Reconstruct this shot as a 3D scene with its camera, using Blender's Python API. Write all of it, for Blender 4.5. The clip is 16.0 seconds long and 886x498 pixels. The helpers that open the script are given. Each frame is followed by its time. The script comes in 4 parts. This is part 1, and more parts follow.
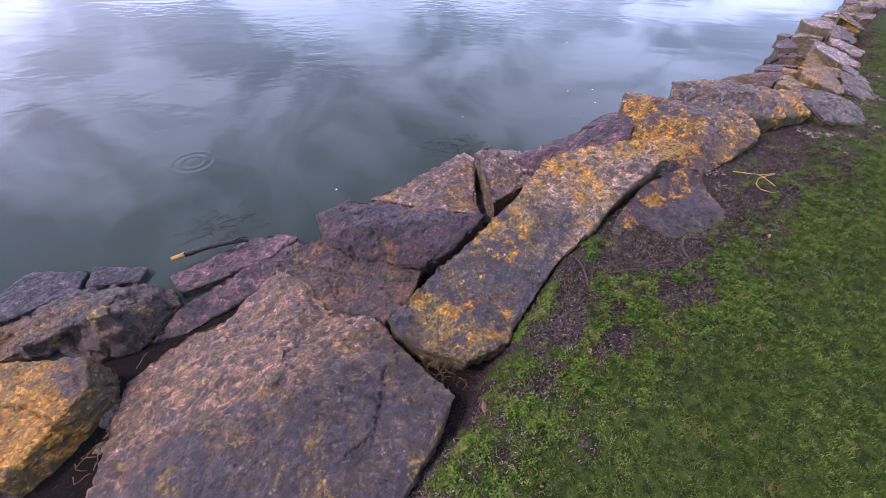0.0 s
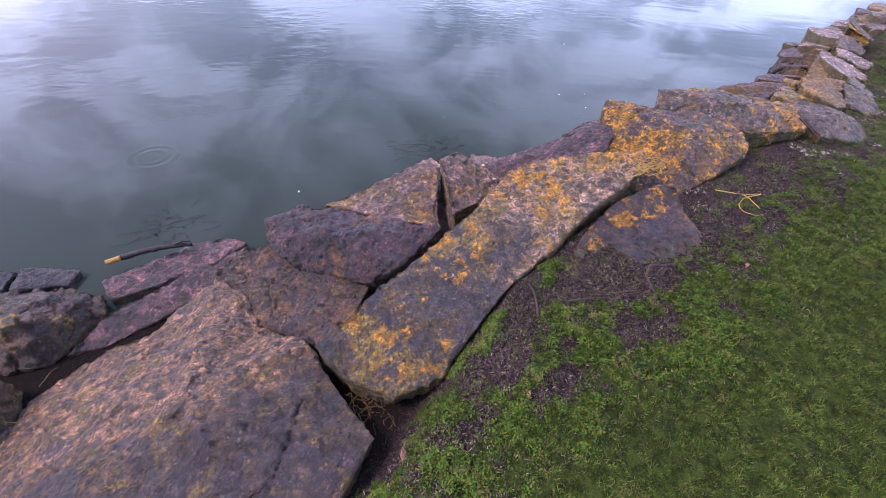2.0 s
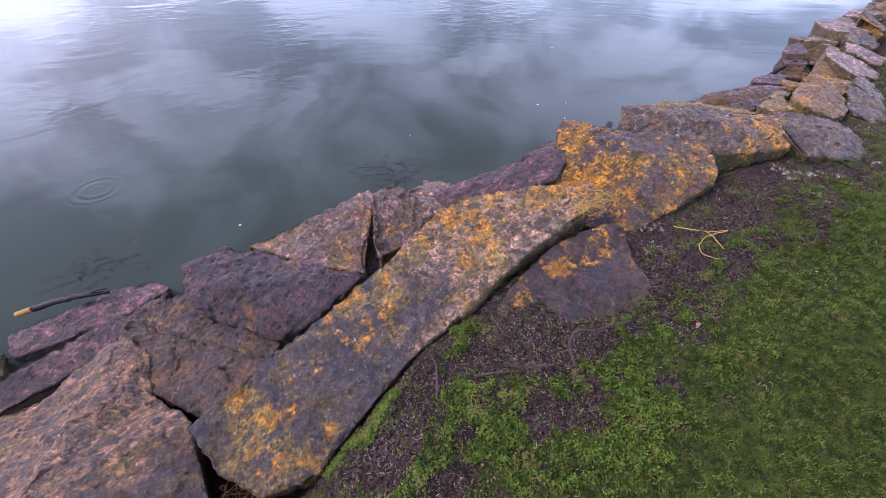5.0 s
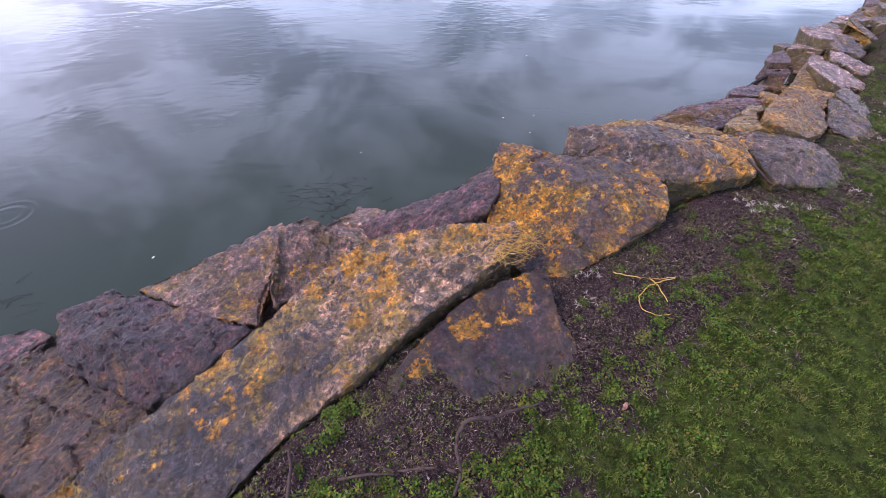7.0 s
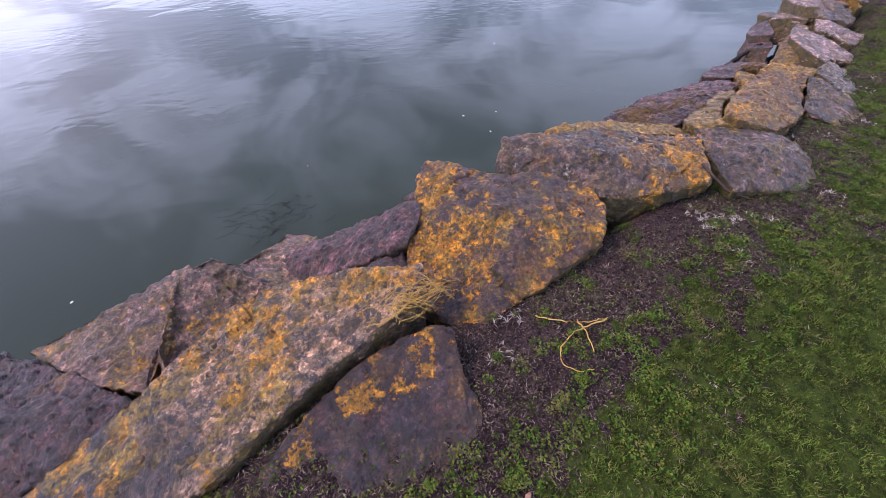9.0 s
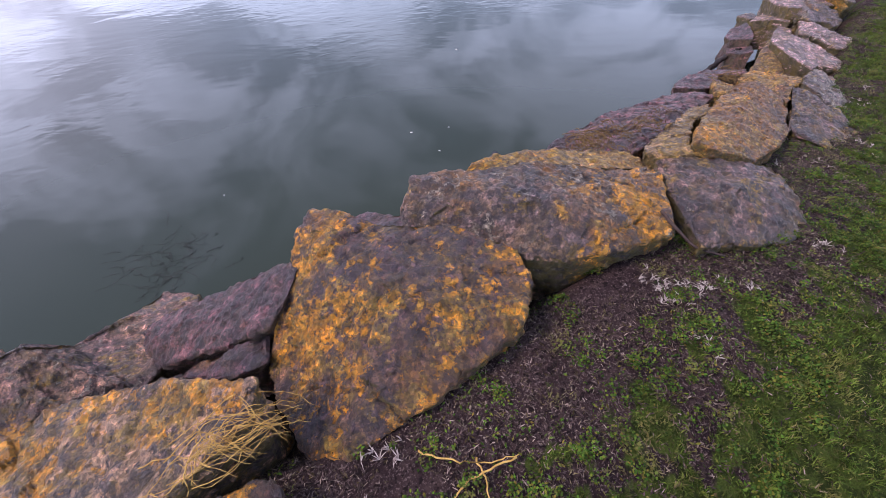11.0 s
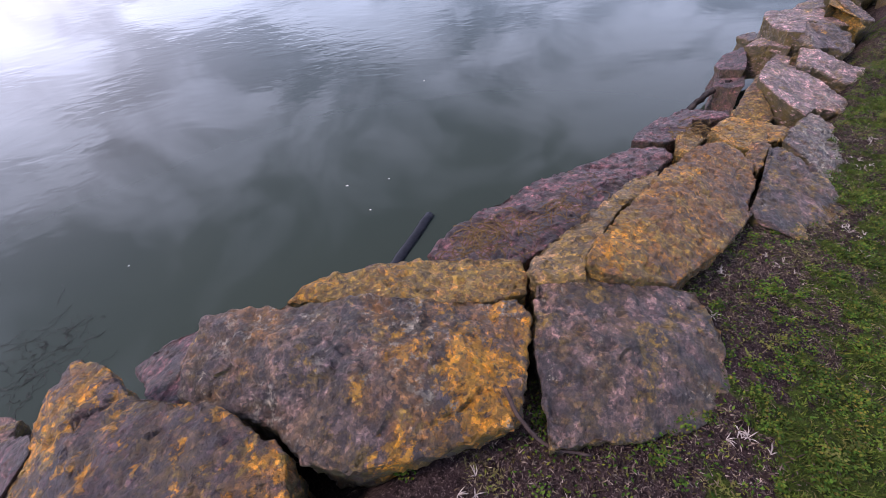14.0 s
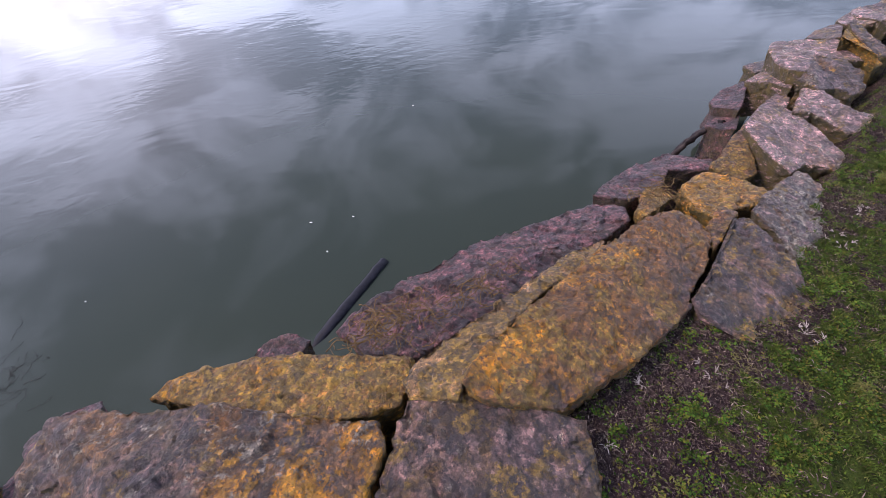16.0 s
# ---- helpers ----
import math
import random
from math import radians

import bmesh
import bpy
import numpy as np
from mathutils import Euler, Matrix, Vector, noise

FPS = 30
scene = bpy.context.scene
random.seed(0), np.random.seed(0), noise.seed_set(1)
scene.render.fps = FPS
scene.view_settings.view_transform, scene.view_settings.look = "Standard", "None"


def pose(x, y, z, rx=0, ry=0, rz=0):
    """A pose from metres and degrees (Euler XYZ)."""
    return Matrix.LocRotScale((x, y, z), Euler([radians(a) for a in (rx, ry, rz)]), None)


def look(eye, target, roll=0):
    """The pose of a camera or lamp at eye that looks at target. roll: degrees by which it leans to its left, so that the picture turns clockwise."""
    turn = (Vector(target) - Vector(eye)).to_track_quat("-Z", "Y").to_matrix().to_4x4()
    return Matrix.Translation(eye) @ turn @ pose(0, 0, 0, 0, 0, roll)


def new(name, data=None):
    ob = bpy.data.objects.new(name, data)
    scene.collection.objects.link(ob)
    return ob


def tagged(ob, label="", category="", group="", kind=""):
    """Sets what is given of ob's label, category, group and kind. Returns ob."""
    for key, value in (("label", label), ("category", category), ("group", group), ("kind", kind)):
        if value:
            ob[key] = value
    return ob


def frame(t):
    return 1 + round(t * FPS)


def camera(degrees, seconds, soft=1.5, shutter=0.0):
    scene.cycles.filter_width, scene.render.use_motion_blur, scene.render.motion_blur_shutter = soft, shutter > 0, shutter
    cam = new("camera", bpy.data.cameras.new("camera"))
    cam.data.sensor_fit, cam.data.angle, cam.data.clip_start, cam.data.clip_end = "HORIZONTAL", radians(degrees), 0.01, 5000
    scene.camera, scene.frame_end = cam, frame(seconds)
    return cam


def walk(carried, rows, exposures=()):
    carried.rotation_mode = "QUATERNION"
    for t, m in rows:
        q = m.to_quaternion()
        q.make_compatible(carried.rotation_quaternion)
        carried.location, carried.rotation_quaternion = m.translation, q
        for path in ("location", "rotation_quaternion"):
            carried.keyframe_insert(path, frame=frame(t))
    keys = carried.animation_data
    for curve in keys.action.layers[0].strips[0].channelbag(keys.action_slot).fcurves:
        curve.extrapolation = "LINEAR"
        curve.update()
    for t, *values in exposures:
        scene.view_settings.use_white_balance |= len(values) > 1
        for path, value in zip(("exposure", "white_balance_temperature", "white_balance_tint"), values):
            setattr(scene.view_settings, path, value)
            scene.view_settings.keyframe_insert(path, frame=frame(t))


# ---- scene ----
cam = camera(96, 16.0, soft=0.5, shutter=0.1)
PATH = [
    (0, (0.115, 0.153, 1.371), (1.111, 1.229, 0.010), 2.36),
    (0.5, (0.209, 0.145, 1.351), (1.199, 1.219, -0.015), 2.71),
    (1, (0.288, 0.135, 1.337), (1.275, 1.212, -0.030), 3.20),
    (1.5, (0.386, 0.129, 1.328), (1.370, 1.206, -0.040), 3.81),
    (2, (0.474, 0.123, 1.321), (1.454, 1.203, -0.047), 4.10),
    (2.5, (0.565, 0.118, 1.320), (1.539, 1.202, -0.049), 3.84),
    (3, (0.669, 0.116, 1.320), (1.639, 1.204, -0.049), 4.10),
    (3.5, (0.771, 0.114, 1.312), (1.737, 1.213, -0.052), 3.65),
    (4, (0.883, 0.107, 1.320), (1.839, 1.213, -0.045), 2.42),
    (4.2, (0.926, 0.072, 1.365), (1.838, 1.201, -0.010), 1.64),
    (6.3, (1.429, 0.099, 1.321), (2.357, 1.226, -0.046), -0.31),
    (6.5, (1.503, 0.097, 1.310), (2.429, 1.226, -0.056), 0.25),
    (7, (1.647, 0.086, 1.310), (2.568, 1.230, -0.048), 0.54),
    (7.5, (1.790, 0.056, 1.317), (2.691, 1.215, -0.041), -1.96),
    (8, (1.924, 0.032, 1.321), (2.797, 1.183, -0.063), -3.93),
    (8.2, (1.989, 0.022, 1.335), (2.842, 1.171, -0.062), -4.53),
    (10.3, (2.580, 0.196, 1.188), (3.496, 1.291, -0.213), -2.75),
    (10.5, (2.679, 0.201, 1.166), (3.592, 1.304, -0.230), -3.35),
    (11, (2.823, 0.205, 1.174), (3.725, 1.315, -0.224), -3.67),
    (11.5, (2.982, 0.221, 1.184), (3.844, 1.361, -0.216), -7.39),
    (12, (3.144, 0.211, 1.177), (3.989, 1.378, -0.210), -6.57),
    (12.5, (3.299, 0.199, 1.175), (4.134, 1.381, -0.205), -6.18),
    (13, (3.464, 0.202, 1.175), (4.295, 1.387, -0.205), -6.87),
    (13.5, (3.628, 0.203, 1.192), (4.443, 1.394, -0.192), -7.87),
    (14, (3.791, 0.199, 1.218), (4.597, 1.409, -0.156), -7.38),
    (14.5, (3.933, 0.175, 1.249), (4.723, 1.401, -0.119), -7.26),
    (15, (4.072, 0.170, 1.276), (4.842, 1.396, -0.104), -7.43),
    (15.5, (4.220, 0.163, 1.296), (4.964, 1.413, -0.077), -7.76),
    (16, (4.393, 0.151, 1.320), (5.097, 1.440, -0.037), -8.74),
]
walk(cam, [(t, look(eye, target, roll)) for t, eye, target, roll in PATH], exposures=[(0, 0.22, 6000, 34), (16, -0.10, 6600, 28)])
GLOW, HAZE, CLOUD, SUN = 0.8, 1.45, 0.78, 3.2
# ---- world and light: overcast dusk over a lake ----
AZ, SUN_AZ = radians(98), radians(146)
world = bpy.data.worlds.new("sky")
scene.world = world
world.use_nodes = True
wt = world.node_tree


def wnode(kind, **inputs):
    n = wt.nodes.new(kind)
    for key, value in inputs.items():
        n.inputs[key.replace("_", " ")].default_value = value
    return n


def wmath(op, a, b=0.0):
    n = wt.nodes.new("ShaderNodeMath")
    n.operation = op
    for i, v in enumerate((a, b)):
        if isinstance(v, (int, float)):
            n.inputs[i].default_value = v
        else:
            wt.links.new(v, n.inputs[i])
    return n.outputs[0]


sky = wt.nodes.new("ShaderNodeTexSky")
sky.sky_type, sky.sun_disc, sky.sun_elevation, sky.sun_rotation = "NISHITA", False, radians(47), radians(90) - SUN_AZ
coord = wt.nodes.new("ShaderNodeTexCoord")
split = wt.nodes.new("ShaderNodeSeparateXYZ")
wt.links.new(coord.outputs["Generated"], split.inputs[0])
height = wmath("ADD", wmath("MAXIMUM", split.outputs[2], 0.0), 0.22)
flat = wt.nodes.new("ShaderNodeCombineXYZ")
wt.links.new(wmath("ADD", wmath("DIVIDE", split.outputs[0], height), 3.7), flat.inputs[0])
wt.links.new(wmath("ADD", wmath("DIVIDE", split.outputs[1], height), 1.2), flat.inputs[1])
clouds = wnode("ShaderNodeTexNoise", Scale=1.7, Detail=7.0, Roughness=0.58, Distortion=0.8)
wt.links.new(flat.outputs[0], clouds.inputs["Vector"])
ramp = wt.nodes.new("ShaderNodeValToRGB")
ramp.color_ramp.elements[0].position, ramp.color_ramp.elements[0].color = 0.42, (0.19, 0.26, 0.345, 1)
ramp.color_ramp.elements[1].position, ramp.color_ramp.elements[1].color = 0.58, (1.16, 1.40, 1.74, 1)
wt.links.new(clouds.outputs["Fac"], ramp.inputs[0])
# the sky is brighter and warmer low over the far shore, where the sun went behind the clouds
glow_dir = Vector((math.cos(AZ), math.sin(AZ), 0.12)).normalized()
dot = wt.nodes.new("ShaderNodeVectorMath")
dot.operation = "DOT_PRODUCT"
wt.links.new(coord.outputs["Generated"], dot.inputs[0])
dot.inputs[1].default_value = glow_dir
glow = wmath("POWER", wmath("MAXIMUM", dot.outputs["Value"], 0.0), 18.0)
tint = wt.nodes.new("ShaderNodeVectorMath")
tint.operation = "SCALE"
tint.inputs[0].default_value = (1.0, 0.86, 0.88)
wt.links.new(wmath("MULTIPLY", glow, GLOW), tint.inputs["Scale"])
horizon = wmath("POWER", wmath("SUBTRACT", 1.0, wmath("MAXIMUM", split.outputs[2], 0.17)), 2.7)
haze = wt.nodes.new("ShaderNodeVectorMath")
haze.operation = "SCALE"
haze.inputs[0].default_value = (0.66, 0.85, 1.14)
wt.links.new(wmath("MULTIPLY", wmath("MULTIPLY", horizon, HAZE), wmath("ADD", 0.30, wmath("MULTIPLY", clouds.outputs["Fac"], 1.4))), haze.inputs["Scale"])
total = wt.nodes.new("ShaderNodeVectorMath")
total.operation = "ADD"
wt.links.new(ramp.outputs[0], total.inputs[0])
wt.links.new(tint.outputs[0], total.inputs[1])
total2 = wt.nodes.new("ShaderNodeVectorMath")
total2.operation = "ADD"
wt.links.new(total.outputs[0], total2.inputs[0])
wt.links.new(haze.outputs[0], total2.inputs[1])
cover = wt.nodes["Background"]
cover.inputs[1].default_value = CLOUD
wt.links.new(total2.outputs[0], cover.inputs[0])
clear = wt.nodes.new("ShaderNodeBackground")
wt.links.new(sky.outputs[0], clear.inputs[0])
clear.inputs[1].default_value = 0.05
both = wt.nodes.new("ShaderNodeAddShader")
wt.links.new(cover.outputs[0], both.inputs[0])
wt.links.new(clear.outputs[0], both.inputs[1])
wt.links.new(both.outputs[0], wt.nodes["World Output"].inputs[0])
sun = new("sun", bpy.data.lights.new("sun", "SUN"))
sun.data.energy, sun.data.angle, sun.data.color = SUN, radians(16), (1.0, 0.87, 0.74)
sun.matrix_world = look((math.cos(SUN_AZ) * 6, math.sin(SUN_AZ) * 6, 6.6), (0, 0, 0))


LAKE = -0.58  # the water level


# ---- materials ----
class Nodes:
    """A node material under construction."""

    def __init__(self, name):
        self.mat = bpy.data.materials.new(name)
        self.mat.use_nodes = True
        self.t = self.mat.node_tree
        self.bsdf = self.t.nodes["Principled BSDF"]
        self.tc = self.t.nodes.new("ShaderNodeTexCoord")

    def put(self, socket, v):
        if isinstance(v, (int, float)):
            socket.default_value = v
        elif isinstance(v, tuple):
            socket.default_value = (*v, 1) if len(socket.default_value) == 4 and len(v) == 3 else v
        else:
            self.t.links.new(v, socket)

    def moved(self, stretch=(1, 1, 1)):
        """Object coordinates, shifted by each object's own random amount."""
        info = self.t.nodes.new("ShaderNodeObjectInfo")
        m = self.t.nodes.new("ShaderNodeVectorMath")
        m.operation = "MULTIPLY_ADD"
        self.put(m.inputs[0], self.tc.outputs["Object"])
        m.inputs[1].default_value = stretch
        s = self.t.nodes.new("ShaderNodeVectorMath")
        s.operation = "SCALE"
        s.inputs[0].default_value = (37.0, 61.0, 23.0)
        self.put(s.inputs["Scale"], info.outputs["Random"])
        self.put(m.inputs[2], s.outputs[0])
        return m.outputs[0]

    def noise(self, vec, scale, detail=6.0, rough=0.6, dist=0.0):
        n = self.t.nodes.new("ShaderNodeTexNoise")
        self.put(n.inputs["Vector"], vec)
        for key, v in (("Scale", scale), ("Detail", detail), ("Roughness", rough), ("Distortion", dist)):
            n.inputs[key].default_value = v
        return n.outputs["Fac"]

    def grains(self, vec, scale):
        """A random value for each crystal."""
        n = self.t.nodes.new("ShaderNodeTexVoronoi")
        self.put(n.inputs["Vector"], vec)
        n.inputs["Scale"].default_value = scale
        sep = self.t.nodes.new("ShaderNodeSeparateColor")
        self.put(sep.inputs[0], n.outputs["Color"])
        return sep.outputs[0]

    def step(self, v, lo, hi):
        n = self.t.nodes.new("ShaderNodeMapRange")
        n.interpolation_type = "SMOOTHSTEP"
        self.put(n.inputs[0], v)
        n.inputs[1].default_value, n.inputs[2].default_value = lo, hi
        return n.outputs[0]

    def math(self, op, a, b=0.0):
        n = self.t.nodes.new("ShaderNodeMath")
        n.operation = op
        self.put(n.inputs[0], a)
        self.put(n.inputs[1], b)
        return n.outputs[0]

    def mix(self, fac, a, b, blend="MIX"):
        n = self.t.nodes.new("ShaderNodeMix")
        n.data_type, n.blend_type = "RGBA", blend
        self.put(n.inputs[0], fac)
        self.put(n.inputs[6], a)
        self.put(n.inputs[7], b)
        return n.outputs[2]

    def bump(self, h, strength, distance, normal=None):
        n = self.t.nodes.new("ShaderNodeBump")
        n.inputs["Strength"].default_value, n.inputs["Distance"].default_value = strength, distance
        self.put(n.inputs["Height"], h)
        if normal is not None:
            self.put(n.inputs["Normal"], normal)
        return n.outputs[0]

    def done(self, colour, rough, normal=None, spec=0.3):
        self.put(self.bsdf.inputs["Base Color"], colour)
        self.put(self.bsdf.inputs["Roughness"], rough)
        self.bsdf.inputs["Specular IOR Level"].default_value = spec
        if normal is not None:
            self.put(self.bsdf.inputs["Normal"], normal)
        return self.mat


def stone_material(name, c1, c2, dark, orange=0.0, yellow=0.0, pale=0.0, moss=0.6, wet=0.0, rusty=0.0, lean=None, orange_lean=None, grain=(4.6, 24)):
    """Weathered stone: two base tones, dark mineral patches, crusts of orange, yellow and pale lichen, moss on the sides.
    lean and orange_lean: the way in which the second tone, or the orange lichen, gains."""
    n = Nodes(name)
    c1, c2 = [tuple(a * b for a, b in zip(TONE, c)) for c in (c1, c2)]
    v = n.moved()
    big, mid, fine = n.noise(v, 2.6, 4, 0.6, 0.4), n.noise(v, 15, 6, 0.65, 0.2), n.noise(v, 95, 4, 0.7)
    grit = n.noise(v, 42, 5, 0.78)

    def layer(which):
        att = n.t.nodes.new("ShaderNodeAttribute")
        att.attribute_name = which
        return att.outputs["Fac"]

    def toward(value, way):
        dot = n.t.nodes.new("ShaderNodeVectorMath")
        dot.operation = "DOT_PRODUCT"
        n.put(dot.inputs[0], n.tc.outputs["Object"])
        dot.inputs[1].default_value = way
        return n.math("ADD", value, dot.outputs["Value"])

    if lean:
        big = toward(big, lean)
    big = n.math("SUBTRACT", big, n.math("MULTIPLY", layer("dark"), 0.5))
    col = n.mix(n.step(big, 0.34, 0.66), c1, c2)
    blotch = n.math("ADD", n.noise(v, 6.0, 6, 0.68, 0.3), n.math("MULTIPLY", layer("dark"), 0.3))
    col = n.mix(n.math("MULTIPLY", n.step(blotch, 0.48, 0.57), 0.8), col, dark)
    col = n.mix(n.math("MULTIPLY", n.step(n.math("ADD", n.math("MULTIPLY", mid, 0.6), n.math("MULTIPLY", grit, 0.4)), 0.485, 0.52), 0.9), col, dark)
    col = n.mix(n.math("MULTIPLY", n.step(n.noise(v, 19, 6, 0.78), 0.52, 0.56), 0.85), col, (2.0, 1.86, 1.8), "MULTIPLY")
    col = n.mix(n.math("MULTIPLY", n.step(grit, 0.53, 0.585), 0.8), col, (1.7, 1.62, 1.6), "MULTIPLY")
    col = n.mix(n.math("MULTIPLY", n.step(fine, 0.50, 0.57), 0.55), col, (0.42, 0.38, 0.42), "MULTIPLY")
    film = n.step(n.noise(v, 9.0, 7, 0.72, 0.2), 0.46, 0.60)
    col = n.mix(n.math("MULTIPLY", film, min(0.55, 0.1 + yellow)), col, n.mix(n.step(grit, 0.44, 0.56), (0.20, 0.120, 0.036), (0.10, 0.058, 0.024)))
    crust = None
    if rusty:
        r = n.step(n.math("ADD", n.noise(v, 3.4, 6, 0.65, 0.3), n.math("MULTIPLY", layer("lichen"), 0.2)), 0.62 - rusty * 0.3, 0.76 - rusty * 0.3)
        col = n.mix(n.math("MULTIPLY", r, 0.7), col, n.mix(n.step(grit, 0.42, 0.58), (0.32, 0.140, 0.022), (0.17, 0.075, 0.022)))
    if pale:
        spots = n.noise(v, 30, 7, 0.75, 0.2)
        a = n.step(spots, 0.65 - pale * 0.22, 0.69 - pale * 0.22)
        a = n.math("MULTIPLY", a, n.step(n.noise(v, 3.1, 3), 0.40, 0.58))
        col = n.mix(n.math("MULTIPLY", a, 0.85), col, n.mix(n.step(fine, 0.42, 0.58), (0.44, 0.39, 0.31), (0.24, 0.215, 0.19)))
        crust = a
    if yellow:
        spots = n.math("ADD", n.noise(v, 7.5, 9, 0.74, 0.3), n.math("MULTIPLY", layer("lichen"), 0.13))
        a = n.step(spots, 0.65 - yellow * 0.28, 0.73 - yellow * 0.28)
        a = n.math("MULTIPLY", a, n.step(n.noise(v, 48, 4, 0.7), 0.40, 0.52))
        col = n.mix(n.math("MULTIPLY", a, 0.8), col, n.mix(n.step(mid, 0.4, 0.6), (0.46, 0.285, 0.032), (0.26, 0.165, 0.036)))
        crust = a if crust is None else n.math("MAXIMUM", crust, a)
    if orange:
        spots = n.math("ADD", n.math("MULTIPLY", n.noise(v, grain[0], 4, 0.6, 0.3), 0.5), n.math("MULTIPLY", n.noise(v, grain[1], 8, 0.74, 0.2), 0.5))
        spots = n.math("ADD", spots, n.math("MULTIPLY", layer("lichen"), 0.15))
        if orange_lean:
            spots = toward(spots, orange_lean)
        a = n.step(spots, 0.665 - orange * 0.22, 0.700 - orange * 0.22)
        a = n.math("MULTIPLY", a, n.step(n.noise(v, 60, 4, 0.72), 0.38, 0.48))
        tone = n.mix(n.step(n.noise(v, 24, 5, 0.7), 0.42, 0.58), (0.70, 0.285, 0.008), (0.44, 0.210, 0.012))
        tone = n.mix(n.math("MULTIPLY", n.step(grit, 0.54, 0.64), 0.6), tone, (0.66, 0.36, 0.05))
        col = n.mix(n.math("MULTIPLY", a, 0.9), col, tone)
        crust = a if crust is None else n.math("MAXIMUM", crust, a)
    for scale, amount in ((38, 0.42), (95, 0.5)):
        g = n.grains(v, scale)
        col = n.mix(n.math("MULTIPLY", n.step(g, 0.62, 0.40), amount), col, (0.45, 0.42, 0.44), "MULTIPLY")
        col = n.mix(n.math("MULTIPLY", n.step(g, 0.70, 0.92), amount), col, (2.0, 1.88, 1.8), "MULTIPLY")
    if moss:
        geo = n.t.nodes.new("ShaderNodeNewGeometry")
        xyz = n.t.nodes.new("ShaderNodeSeparateXYZ")
        n.put(xyz.inputs[0], geo.outputs["True Normal"])
        side = n.math("SUBTRACT", 1.0, n.step(n.math("ADD", xyz.outputs[2], n.math("MULTIPLY", mid, 0.5)), 0.25, 0.6))
        col = n.mix(n.math("MULTIPLY", side, moss), col, n.mix(n.step(mid, 0.42, 0.6), (0.058, 0.050, 0.008), (0.150, 0.108, 0.010)))
    h = n.math("ADD", n.math("MULTIPLY", grit, 1.0), n.math("MULTIPLY", fine, 0.5))
    if crust is not None:
        h = n.math("ADD", h, n.math("MULTIPLY", crust, 0.15))
    pits = n.step(n.noise(v, 34, 4, 0.65), 0.60, 0.66)
    col = n.mix(n.math("MULTIPLY", pits, 0.8), col, dark)
    h = n.math("SUBTRACT", h, n.math("MULTIPLY", pits, 0.35))
    normal = n.bump(h, 1.0, 0.024)
    if wet:
        return n.done(col, n.math("ADD", 0.22, n.math("MULTIPLY", fine, 0.3)), normal, 0.5)
    # old faces are worn smooth here and there
    worn = n.step(n.noise(v, 4.0, 4, 0.6), 0.5, 0.66)
    return n.done(col, n.math("SUBTRACT", n.math("ADD", 0.36, n.math("MULTIPLY", fine, 0.25)), n.math("MULTIPLY", worn, 0.14)), normal, GLOSS)


GLOSS, TONE = 0.85, (0.99, 0.83, 0.82)
